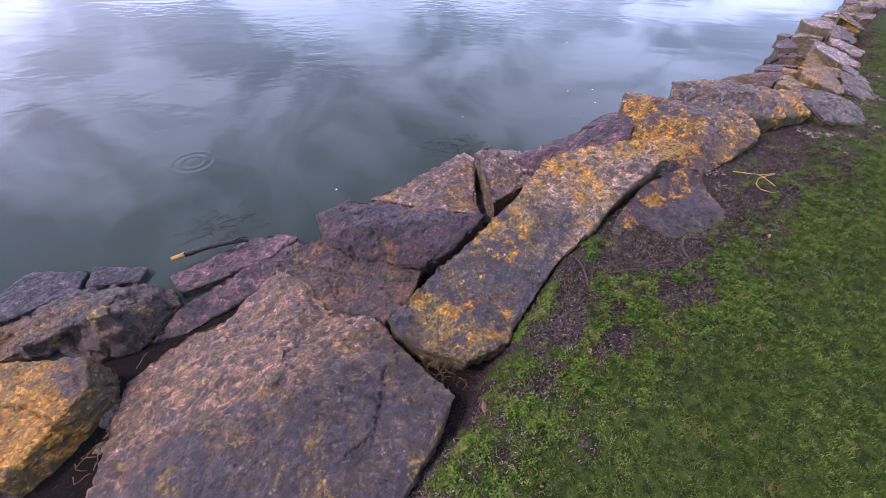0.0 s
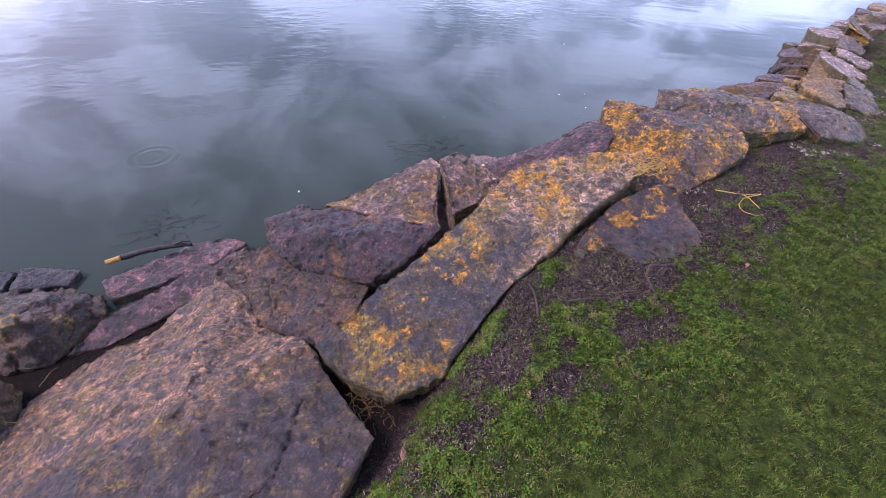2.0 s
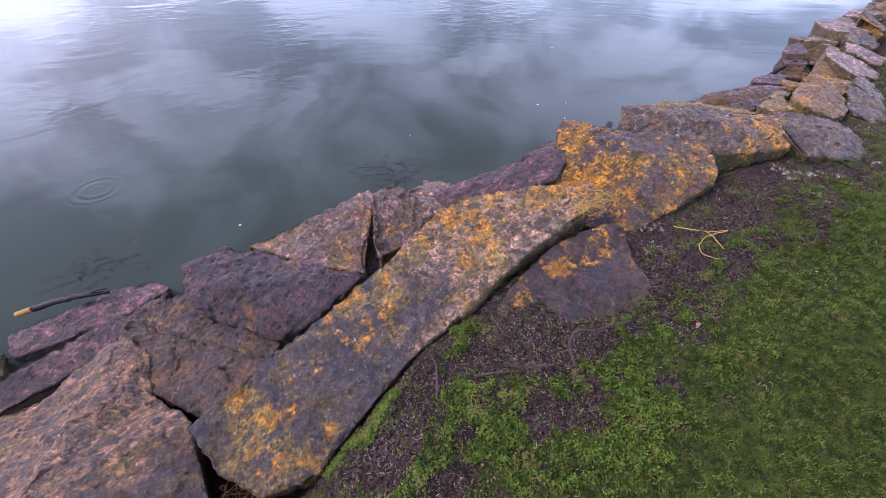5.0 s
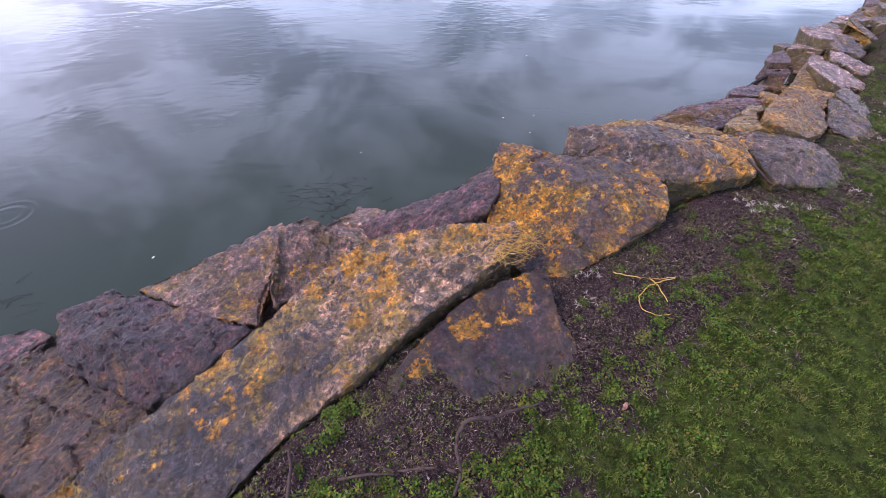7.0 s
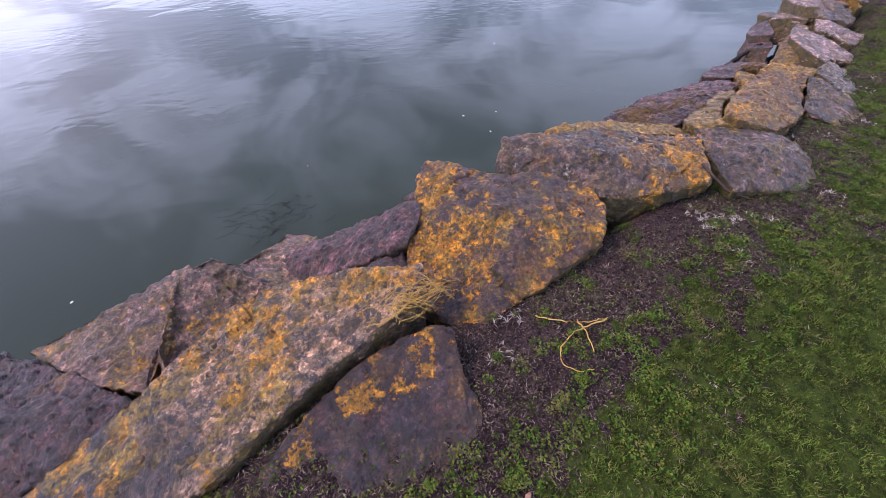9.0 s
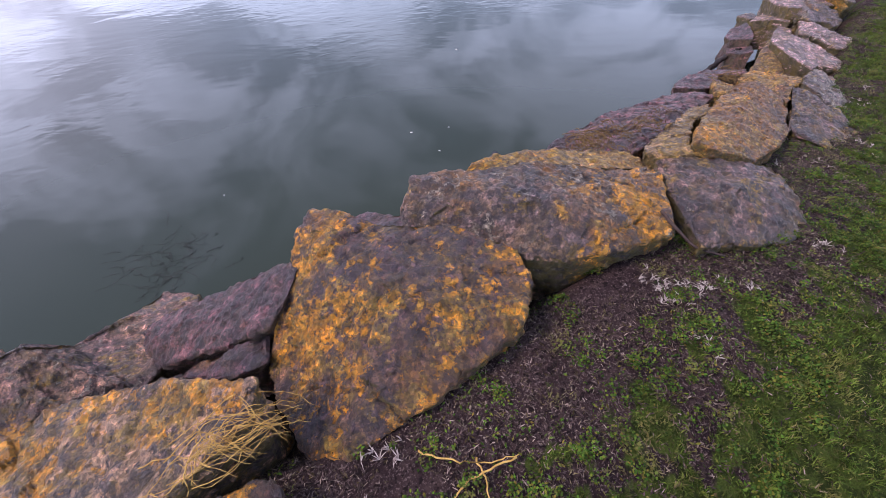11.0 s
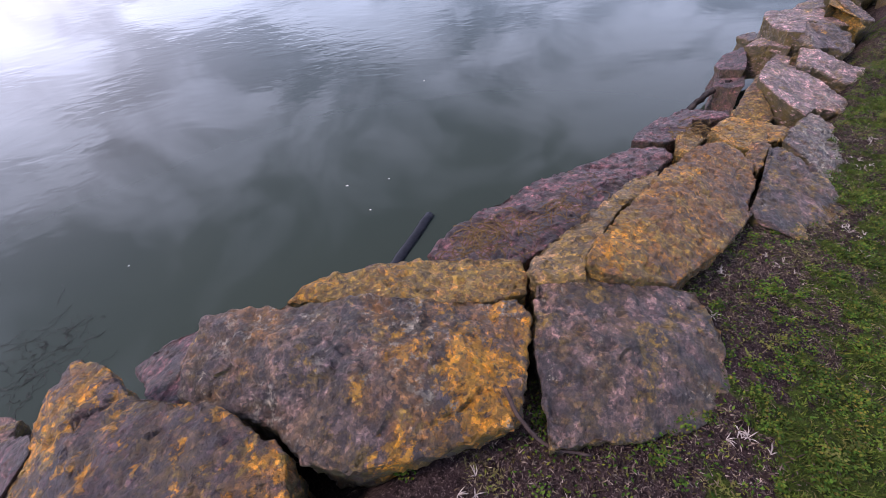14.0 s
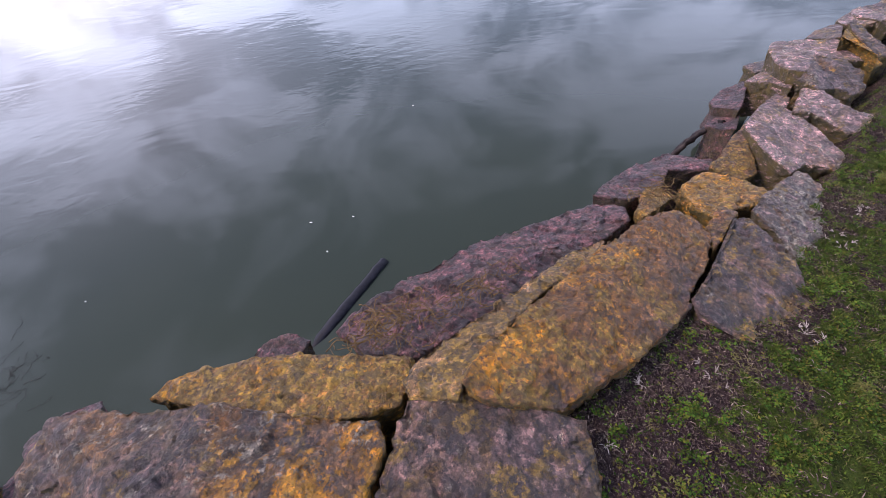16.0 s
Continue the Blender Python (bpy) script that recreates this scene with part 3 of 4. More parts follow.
    me = bpy.data.meshes.new(name)
    me.vertices.add(len(v))
    me.vertices.foreach_set("co", v.ravel())
    me.loops.add(3 * len(f))
    me.loops.foreach_set("vertex_index", f.ravel())
    me.polygons.add(len(f))
    me.polygons.foreach_set("loop_start", np.arange(len(f)) * 3)
    me.update(calc_edges=True)
    for key, layer in (("o", "lichen"), ("d", "dark")):
        me.attributes.new(layer, "FLOAT", "POINT").data.foreach_set("value", spot_strength[key])
    me.polygons.foreach_set("use_smooth", [True] * len(f))
    me.set_sharp_from_angle(angle=radians(42))
    me.materials.append(STONE[kind])
    ob = new(name, me)
    ob.location = mid
    return tagged(ob, label, "rock", "stones along the shore")


# d spots also paint this boulder's shaded near side dark and lit top pale
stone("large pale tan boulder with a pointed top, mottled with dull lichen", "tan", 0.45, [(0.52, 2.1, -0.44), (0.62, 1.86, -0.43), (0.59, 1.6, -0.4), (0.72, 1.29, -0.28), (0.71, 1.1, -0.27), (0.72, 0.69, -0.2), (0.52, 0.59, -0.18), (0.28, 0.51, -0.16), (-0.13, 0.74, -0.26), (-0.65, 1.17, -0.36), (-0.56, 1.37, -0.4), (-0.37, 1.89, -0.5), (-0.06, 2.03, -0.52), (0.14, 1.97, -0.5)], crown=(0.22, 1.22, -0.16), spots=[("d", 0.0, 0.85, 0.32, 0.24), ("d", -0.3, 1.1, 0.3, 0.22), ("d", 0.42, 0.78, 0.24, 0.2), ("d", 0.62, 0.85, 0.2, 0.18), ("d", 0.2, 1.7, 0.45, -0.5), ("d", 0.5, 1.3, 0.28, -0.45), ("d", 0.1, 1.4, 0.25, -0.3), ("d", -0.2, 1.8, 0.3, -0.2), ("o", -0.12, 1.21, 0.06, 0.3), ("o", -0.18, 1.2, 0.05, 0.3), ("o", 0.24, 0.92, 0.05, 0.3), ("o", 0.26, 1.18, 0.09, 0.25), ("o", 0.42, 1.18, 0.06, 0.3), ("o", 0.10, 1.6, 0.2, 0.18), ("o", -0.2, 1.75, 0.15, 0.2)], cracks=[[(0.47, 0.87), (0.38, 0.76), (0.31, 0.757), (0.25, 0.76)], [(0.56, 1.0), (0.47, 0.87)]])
stone("long slate-grey boulder crusted with orange and pale lichen", "slate", 0.42, [(0.73, 1.18, -0.2), (0.97, 1.25, -0.18), (1.25, 1.25, -0.1), (1.76, 1.3, 0.02), (2.1, 1.4, 0.06), (2.25, 1.4, 0.08), (2.55, 1.19, 0.14), (2.76, 0.96, 0.2), (2.71, 0.89, 0.19), (2.68, 0.87, 0.16), (2.21, 0.87, 0.07), (1.8, 0.84, 0.01), (1.53, 0.83, -0.06), (1.04, 0.71, -0.15), (0.86, 0.78, -0.2), (0.76, 0.96, -0.24)], spots=[("o", 0.90, 1.2, 0.05, 0.4), ("o", 0.90, 1.08, 0.06, 0.5), ("o", 0.985, 1.04, 0.05, 0.6), ("o", 0.85, 0.95, 0.08, 0.5), ("o", 1.12, 1.09, 0.05, 0.4), ("o", 1.66, 1.21, 0.06, 0.6), ("o", 1.63, 1.13, 0.06, 0.55), ("o", 1.53, 0.97, 0.06, 0.5), ("o", 2.38, 1.25, 0.14, 0.5), ("o", 2.62, 1.03, 0.1, 0.55), ("o", 1.93, 0.88, 0.07, 0.4), ("o", 1.15, 0.82, 0.04, 0.5), ("o", 0.92, 0.82, 0.09, 0.4), ("o", 1.05, 0.77, 0.07, 0.3), ("o", 2.13, 1.30, 0.07, 0.55), ("o", 2.16, 1.1, 0.07, 0.5), ("o", 2.08, 0.98, 0.08, 0.45), ("o", 1.5, 1.23, 0.06, 0.5), ("o", 1.82, 0.9, 0.07, 0.4), ("o", 1.92, 1.28, 0.05, 0.5), ("o", 1.3, 1.0, 0.14, -0.3), ("o", 1.8, 1.08, 0.1, -0.25), ("d", 1.2, 1.0, 0.38, 0.3), ("d", 2.1, 1.1, 0.45, -0.35)])
stone("dark purple slab with a bluish sheen by the water", "ink", 0.4, [(0.91, 2.29, -0.32), (1.16, 2.28, -0.3), (1.45, 1.81, -0.22), (1.66, 1.43, -0.15), (1.32, 1.4, -0.25), (1.14, 1.47, -0.33), (1.02, 1.71, -0.4), (0.94, 1.85, -0.42), (0.85, 2.15, -0.38)], crown=(1.15, 1.77, -0.20), spots=[("d", 1.2, 1.75, 0.3, 0.2), ("o", 0.9, 2.2, 0.08, 0.6), ("o", 0.98, 1.8, 0.05, 0.45), ("o", 1.08, 1.65, 0.06, 0.5), ("o", 1.3, 1.45, 0.07, 0.4)], rough=1.4)
stone("brown cracked slab leaning on the dark purple one", "brown", 0.4, [(0.86, 2.19, -0.42), (0.94, 1.85, -0.43), (1.02, 1.72, -0.42), (1.18, 1.47, -0.36), (0.97, 1.32, -0.34), (0.76, 1.28, -0.34), (0.57, 1.64, -0.43), (0.57, 1.98, -0.46), (0.49, 2.13, -0.47), (0.68, 2.27, -0.45)], spots=[("o", 1.0, 1.55, 0.1, 0.3)], cracks=[[(0.62, 2.1), (0.75, 1.9), (0.92, 1.66), (1.05, 1.45)], [(0.75, 1.9), (0.66, 1.6)]], rough=1.4)
stone("low purple-grey stone at the water's edge", "purple", 0.4, [(-0.01, 2.56, -0.53), (0.15, 2.58, -0.53), (0.47, 2.59, -0.53), (0.7, 2.55, -0.53), (0.79, 2.39, -0.52), (0.56, 2.32, -0.52), (0.26, 2.33, -0.52), (0.01, 2.37, -0.53)])
stone("long plum-brown stone behind the pointed tan boulder", "purple", 0.4, [(-0.22, 2.11, -0.54), (-0.02, 2.26, -0.51), (0.26, 2.3, -0.5), (0.56, 2.31, -0.5), (0.78, 2.34, -0.5), (0.54, 2.11, -0.53), (0.13, 2.07, -0.54), (-0.06, 2.06, -0.55)])
stone("rough pitted dark brown boulder near the water", "brown", 0.4, [(-0.87, 2.67, -0.52), (-0.66, 2.72, -0.5), (-0.47, 2.77, -0.5), (-0.18, 2.62, -0.5), (0, 2.41, -0.51), (-0.02, 2.28, -0.53), (-0.28, 2.12, -0.55), (-0.47, 2.17, -0.55), (-0.62, 2.38, -0.55), (-0.89, 2.49, -0.55)], rough=1.7, crown=(-0.34, 2.27, -0.34), spots=[("o", -0.75, 2.55, 0.12, 0.3), ("o", -0.45, 2.45, 0.12, 0.3), ("o", -0.3, 2.35, 0.1, 0.3)])
stone("blocky boulder with bright orange lichen and an olive flank", "orange", 0.42, [(-0.86, 2.15, -0.32), (-0.73, 2.20, -0.32), (-0.43, 2.00, -0.32), (-0.45, 1.84, -0.34), (-0.64, 1.71, -0.36), (-0.79, 1.62, -0.38), (-0.90, 1.70, -0.38)], spots=[("o", -0.69, 1.97, 0.2, 0.8), ("o", -0.66, 1.8, 0.12, 0.7), ("o", -0.75, 1.76, 0.12, 0.7), ("o", -0.5, 1.96, 0.06, -0.5), ("d", -0.6, 1.86, 0.04, 0.4), ("d", -0.78, 1.9, 0.05, 0.4)], cracks=[[(-0.82, 2.05), (-0.66, 1.88), (-0.6, 1.72)]], grow=1.12, under=-0.03)
stone("flat wet slate slab lying at the waterline", "wet", 0.35, [(-0.97, 2.98, -0.55), (-0.76, 3.1, -0.54), (-0.64, 3.16, -0.54), (-0.38, 2.96, -0.54), (-0.45, 2.82, -0.54), (-0.64, 2.81, -0.55), (-0.93, 2.79, -0.55)], rough=0.5)
stone("small wet slate slab with a straight edge at the waterline", "wet", 0.35, [(-0.35, 2.96, -0.54), (-0.12, 2.8, -0.54), (-0.09, 2.74, -0.54), (-0.16, 2.65, -0.54), (-0.42, 2.8, -0.54)], rough=0.5)
stone("ochre-crusted stone sloping down to the water", "tangrey", 0.4, [(1.26, 2.17, -0.28), (1.6, 2.09, -0.2), (2.04, 2.04, -0.13), (2.02, 1.92, -0.12), (1.74, 1.60, -0.2), (1.68, 1.47, -0.2), (1.5, 1.69, -0.2)], spots=[("o", 1.35, 2.12, 0.1, 0.4), ("o", 1.65, 1.62, 0.12, 0.45), ("o", 1.85, 1.8, 0.1, 0.2)])
# added filler: keeps the gap dark and hides the water behind it
stone("dark filler stone added in the gap between two boulders", "ink", 0.35, [(1.63, 1.98, -0.3), (1.87, 2.02, -0.3), (2.17, 2, -0.3), (2.03, 1.68, -0.3), (1.77, 1.44, -0.3), (1.61, 1.67, -0.3)])
stone("small dark slate stone in the gap under the ridge stone", "ink", 0.2, [(2.51, 1.41, -0.1), (2.61, 1.39, -0.08), (2.79, 1.3, -0.02), (2.86, 1.26, 0), (2.81, 1.14, 0), (2.74, 1.17, -0.02), (2.64, 1.25, -0.06)])
stone("speckled grey-ochre stone wedged behind the long boulder", "tangrey", 0.4, [(1.98, 1.88, -0.04), (2.13, 1.89, -0.04), (2.23, 1.95, -0.2), (2.37, 2.03, -0.26), (2.57, 2.18, -0.34), (2.7, 2.02, -0.34), (2.63, 1.78, -0.3), (2.38, 1.56, -0.24), (1.81, 1.5, -0.16), (1.77, 1.47, -0.14), (1.79, 1.56, -0.1)])
stone("smooth plum-coloured ridge stone overhanging a dark gap", "purple", 0.22, [(2.35, 1.94, -0.34), (2.41, 1.96, -0.31), (2.64, 1.81, -0.2), (2.87, 1.65, -0.07), (3.05, 1.4, 0.12), (3.05, 1.33, 0.13), (2.97, 1.26, 0.11), (2.87, 1.22, 0.06), (2.72, 1.36, -0.06), (2.41, 1.69, -0.3)], grow=0.86, crown=(2.75, 1.51, -0.06), chip=0.5)
stone("dark plum block with orange spots, sunk in the soil", "plumspot", 0.3, [(2.38, 0.84, 0.06), (2.53, 0.815, 0.085), (2.68, 0.74, 0.12), (2.68, 0.68, 0.13), (2.63, 0.58, 0.065), (2.60, 0.44, 0.005), (2.42, 0.32, -0.022), (2.14, 0.27, -0.05), (1.86, 0.30, -0.07), (1.66, 0.46, -0.08), (1.70, 0.66, -0.065), (1.93, 0.77, -0.03), (2.05, 0.81, -0.01), (2.17, 0.83, 0.02)], rough=0.8, spots=[("o", 2.3, 0.75, 0.05, 0.4), ("o", 2.4, 0.76, 0.05, 0.45), ("o", 2.17, 0.72, 0.05, 0.4), ("o", 2.1, 0.74, 0.05, 0.5), ("o", 2.32, 0.54, 0.03, 0.3), ("o", 2.53, 0.67, 0.06, 0.45), ("o", 2.62, 0.72, 0.07, 0.4), ("o", 2.05, 0.5, 0.2, -0.5), ("o", 2.35, 0.5, 0.12, -0.3)])
stone("big purple-brown boulder spotted all over with rusty lichen", "rust", 0.42, [(3.13, 1.47, 0.17), (3.22, 1.52, 0.2), (3.3, 1.42, 0.21), (3.35, 1.25, 0.22), (3.53, 1.05, 0.22), (3.64, 0.80, 0.20), (3.59, 0.69, 0.17), (3.45, 0.6, 0.15), (3.39, 0.6, 0.13), (3.1, 0.63, 0.08), (2.81, 0.68, 0.02), (2.75, 0.79, -0.03), (2.76, 1.04, -0.06), (2.8, 1.18, -0.05), (2.91, 1.26, 0.05)], grow=0.93, crown=(3.19, 0.93, 0.24), spots=[("o", 3.17, 1.36, 0.09, 0.35), ("o", 3.09, 1.30, 0.08, 0.35), ("o", 3.28, 1.4, 0.07, 0.3), ("o", 3.15, 1.03, 0.05, 0.35), ("o", 3.05, 1.11, 0.06, 0.3), ("o", 2.91, 1.14, 0.09, 0.4), ("o", 3.02, 1.05, 0.05, 0.3), ("o", 3.19, 0.89, 0.05, 0.3), ("o", 3.23, 0.81, 0.06, 0.3), ("o", 2.93, 1.02, 0.1, 0.3), ("o", 3.35, 0.82, 0.05, 0.3), ("o", 3.33, 1.0, 0.14, -0.25), ("d", 3.11, 0.76, 0.07, 0.4), ("d", 3.16, 1.1, 0.06, 0.3), ("d", 2.98, 1.03, 0.04, 0.3), ("d", 3.4, 0.95, 0.16, 0.2)], cracks=[[(2.86, 0.95), (2.9, 0.87), (2.965, 0.785), (3.0, 0.72), (3.02, 0.62)], [(3.31, 1.28), (3.17, 1.25), (3.03, 1.27)]])
stone("long grey boulder with white specks and an orange lichen patch", "greypatch", 0.4, [(3.6, 1.34, 0.25), (3.68, 1.32, 0.25), (3.83, 1.2, 0.25), (4.03, 1.08, 0.24), (4.42, 0.75, 0.19), (4.39, 0.67, 0.19), (4.16, 0.49, 0.16), (3.96, 0.56, 0.16), (3.75, 0.65, 0.17), (3.67, 0.75, 0.17), (3.62, 0.91, 0.16), (3.44, 1.21, 0.14), (3.51, 1.28, 0.2)], grow=0.9, crown=(3.85, 0.84, 0.28), spots=[("o", 3.61, 1.11, 0.06, 0.3), ("o", 3.75, 1.18, 0.05, 0.3), ("o", 3.64, 1.02, 0.05, 0.3), ("o", 3.915, 0.955, 0.05, 0.35), ("o", 3.865, 0.79, 0.042, 0.75), ("o", 3.84, 0.63, 0.08, 0.4), ("o", 4.16, 0.67, 0.08, 0.5), ("o", 3.93, 0.655, 0.06, 0.35), ("o", 3.98, 0.8, 0.05, 0.35), ("o", 3.78, 0.64, 0.06, 0.35), ("o", 4.12, 0.59, 0.07, 0.45), ("o", 3.75, 0.92, 0.15, -0.3), ("o", 4.2, 0.9, 0.12, -0.3), ("d", 4.05, 0.70, 0.07, 0.5), ("d", 3.69, 1.13, 0.05, 0.3), ("d", 4.0, 0.62, 0.05, 0.3)], cracks=[[(4.0, 0.6), (4.08, 0.58), (4.14, 0.57)]])
stone("small plum stone low behind the long grey boulder", "purple", 0.5, [(3.22, 1.78, -0.18), (3.40, 1.73, -0.10), (3.54, 1.67, -0.08), (3.60, 1.44, 0.0), (3.52, 1.18, 0.02), (3.40, 1.06, 0.02), (3.32, 1.12, 0.02), (3.30, 1.42, 0.0), (3.26, 1.6, -0.1)], rough=0.7)
stone("yellow lichen-covered boulder behind the long grey one", "gold", 0.45, [(3.84, 1.29, 0.18), (3.92, 1.3, 0.2), (4.02, 1.27, 0.2), (4.25, 1.18, 0.17), (4.44, 1.07, 0.14), (4.63, 0.92, 0.1), (4.5, 0.78, 0.13), (4.32, 0.83, 0.18), (4.03, 1.09, 0.2)])
stone("squarish dark grey boulder at the lawn's edge", "greydark", 0.36, [(4.52, 0.77, 0.18), (4.63, 0.7, 0.17), (4.83, 0.52, 0.14), (4.93, 0.41, 0.12), (4.85, 0.28, 0.1), (4.67, 0.14, 0.05), (4.5, 0.19, 0.07), (4.29, 0.31, 0.11), (4.16, 0.39, 0.14), (4.3, 0.56, 0.17)], crown=(4.50, 0.42, 0.20), spots=[("o", 4.3, 0.35, 0.12, 0.2), ("d", 4.6, 0.35, 0.15, 0.15)])
stone("pale yellowish wedge of stone beside the amber boulder", "wheat", 0.45, [(4.54, 0.82, 0.18), (4.64, 0.88, 0.16), (5.04, 0.93, 0.09), (5.55, 0.99, 0), (5.73, 0.98, -0.04), (5.64, 0.91, -0.02), (5.17, 0.85, 0.09), (4.84, 0.75, 0.17), (4.68, 0.68, 0.2), (4.64, 0.65, 0.2), (4.52, 0.75, 0.19)])
stone("long amber-brown boulder with rusty lichen", "amber", 0.42, [(4.68, 0.68, 0.23), (4.8, 0.73, 0.23), (5.12, 0.81, 0.16), (5.56, 0.87, 0.09), (5.90, 0.88, 0.06), (6.08, 0.83, 0.02), (6.12, 0.69, -0.03), (5.97, 0.605, -0.02), (5.53, 0.47, 0.01), (5.18, 0.45, 0.08), (4.88, 0.46, 0.14), (4.79, 0.52, 0.18), (4.69, 0.61, 0.22)], crown=(5.17, 0.65, 0.17), spots=[("o", 5.87, 0.66, 0.2, -0.4), ("o", 5.47, 0.55, 0.12, -0.3), ("o", 4.78, 0.66, 0.1, 0.35), ("o", 4.97, 0.67, 0.12, 0.25), ("o", 5.3, 0.72, 0.2, 0.15), ("d", 5.09, 0.73, 0.05, 0.5), ("d", 4.88, 0.66, 0.05, 0.5), ("d", 4.87, 0.55, 0.06, 0.4), ("d", 5.0, 0.6, 0.07, 0.3)])
stone("long flat purple slab with a rough layered surface", "purple", 0.4, [(4.47, 1.33, -0.06), (4.57, 1.37, -0.05), (4.69, 1.39, -0.04), (4.92, 1.4, -0.06), (5.25, 1.41, -0.08), (5.66, 1.35, -0.12), (6.03, 1.28, -0.15), (6.11, 1.14, -0.13), (6.02, 1.03, -0.1), (5.72, 1, -0.07), (5.33, 0.99, -0.02), (4.94, 0.94, 0.02), (4.66, 0.95, 0.04), (4.51, 1.11, -0)], rough=1.0, crown=(5.18, 1.12, 0.00), chip=1.3)
stone("small plum stone tip rising from the water", "purple", 0.4, [(4.06, 1.55, -0.16), (4.2, 1.57, -0.14), (4.3, 1.53, -0.13), (4.35, 1.43, -0.12), (4.28, 1.38, -0.13), (4.14, 1.45, -0.15)])
stone("grey triangular stone at the edge of the grass", "greydark", 0.35, [(5.65, 0.51, 0), (5.88, 0.56, 0), (6.25, 0.67, 0), (6.32, 0.63, -0.02), (6.28, 0.47, -0.05), (6.21, 0.35, -0.08), (6.02, 0.14, -0.12), (5.96, 0.14, -0.13), (5.74, 0.17, -0.1), (5.64, 0.37, -0.03), (5.61, 0.45, -0.01)], spots=[("o", 6.02, 0.24, 0.08, 0.5), ("o", 5.73, 0.3, 0.09, 0.45), ("o", 6.2, 0.4, 0.07, 0.4)])
stone("small grey stone with an orange tip beside the grass", "grey", 0.35, [(6.36, 0.65, 0), (6.61, 0.68, -0.04), (7.04, 0.71, -0.12), (7.05, 0.62, -0.14), (7, 0.5, -0.16), (6.69, 0.4, -0.14), (6.32, 0.36, -0.12), (6.3, 0.41, -0.1), (6.34, 0.52, -0.05)])
stone("small yellow-crusted stone filling a gap", "gold", 0.4, [(6.47, 1.04, -0.12), (6.68, 1.03, -0.13), (6.74, 0.89, -0.12), (6.72, 0.74, -0.1), (6.65, 0.68, -0.1), (6.5, 0.69, -0.08), (6.36, 0.73, -0.06), (6.26, 0.75, -0.06), (6.3, 0.88, -0.08)])
stone("small ochre stone wedged between boulders", "ochre", 0.35, [(6.14, 0.71, -0.04), (6.35, 0.78, -0.05), (6.36, 0.69, -0.04), (6.26, 0.67, -0.02), (6.09, 0.62, -0.02), (6.01, 0.62, -0.02)])
stone("flat plum slab low over the water", "purple", 0.4, [(6.08, 1.33, -0.14), (6.34, 1.42, -0.2), (6.75, 1.47, -0.28), (7.02, 1.44, -0.3), (7.04, 1.14, -0.22), (6.87, 1.07, -0.2), (6.69, 1.24, -0.2), (6.42, 1.12, -0.17), (6.19, 1.17, -0.14)])
stone("small orange-yellow chunk on the plum slab", "gold", 0.4, [(6.08, 1.04, -0.1), (6.32, 1.16, -0.14), (6.41, 1.13, -0.14), (6.36, 1.01, -0.12), (6.21, 0.99, -0.1), (6.05, 0.98, -0.08)])
stone("slanted pinkish block with a mossy olive front", "pink", 0.3, [(7.16, 1.09, -0.02), (7.56, 1.19, -0.05), (7.93, 1.25, -0.1), (7.92, 1.14, -0.1), (7.7, 1.07, -0.08), (7.56, 0.82, -0.11), (7.38, 0.53, -0.16), (7.26, 0.58, -0.16), (7.15, 0.71, -0.12), (6.97, 0.71, -0.1), (7.04, 0.92, -0.06)], grow=0.95, rough=0.6, chip=0.7)
stone("orange-crusted stone under the slanted pinkish block", "ochre", 0.4, [(6.84, 1.07, -0.16), (7.17, 1.13, -0.1), (7.57, 1.19, -0.07), (7.33, 1.11, -0.06), (7.12, 1.01, -0.1), (6.96, 0.85, -0.16), (6.83, 0.88, -0.18)], rough=0.6, chip=0.7)
stone("pale slanted block leaning on the next stone", "pink", 0.3, [(7.6, 1.01, -0.05), (8.01, 1.13, -0.05), (8.08, 1.09, -0.05), (7.93, 0.83, -0.08), (7.99, 0.68, -0.12), (7.88, 0.67, -0.12), (7.74, 0.66, -0.14), (7.68, 0.7, -0.14), (7.71, 0.93, -0.08)], rough=0.6, chip=0.7)
stone("flat plum slab jutting out over the water", "purple", 0.22, [(7.84, 1.64, -0.25), (8.07, 1.68, -0.24), (8.3, 1.62, -0.22), (8.15, 1.52, -0.2), (7.84, 1.39, -0.18), (7.7, 1.35, -0.18), (7.75, 1.55, -0.24)], rough=0.6, chip=0.7)
stone("dark flat slab under the jutting one", "purple", 0.3, [(7.56, 1.49, -0.3), (7.79, 1.58, -0.32), (7.79, 1.36, -0.25), (7.52, 1.25, -0.23), (7.51, 1.35, -0.27)], rough=0.6, chip=0.7)
stone("thick pinkish slab with a dark shaded front", "pink", 0.28, [(8.17, 1.57, -0.16), (8.34, 1.54, -0.14), (8.4, 1.37, -0.1), (8.22, 1.24, -0.07), (7.97, 1.18, -0.06), (8.08, 1.37, -0.1), (8.11, 1.49, -0.14)], rough=0.6, chip=0.7)
stone("small thin slab sticking out over the water", "greydark", 0.2, [(8.84, 1.88, -0.3), (9.06, 1.81, -0.3), (8.81, 1.65, -0.26), (8.65, 1.69, -0.27)], rough=0.6, chip=0.7)
stone("broad pale pinkish boulder high in the row", "pink", 0.4, [(8.44, 1.59, 0), (8.62, 1.65, 0), (8.9, 1.53, -0.03), (9.06, 1.35, -0.04), (8.91, 1.17, -0.03), (8.74, 1.01, -0.06), (8.58, 1.1, -0.02), (8.43, 1.27, 0.02), (8.05, 1.16, 0.04), (8.03, 1.26, 0.03), (8.19, 1.41, -0)], rough=0.6, chip=0.7)
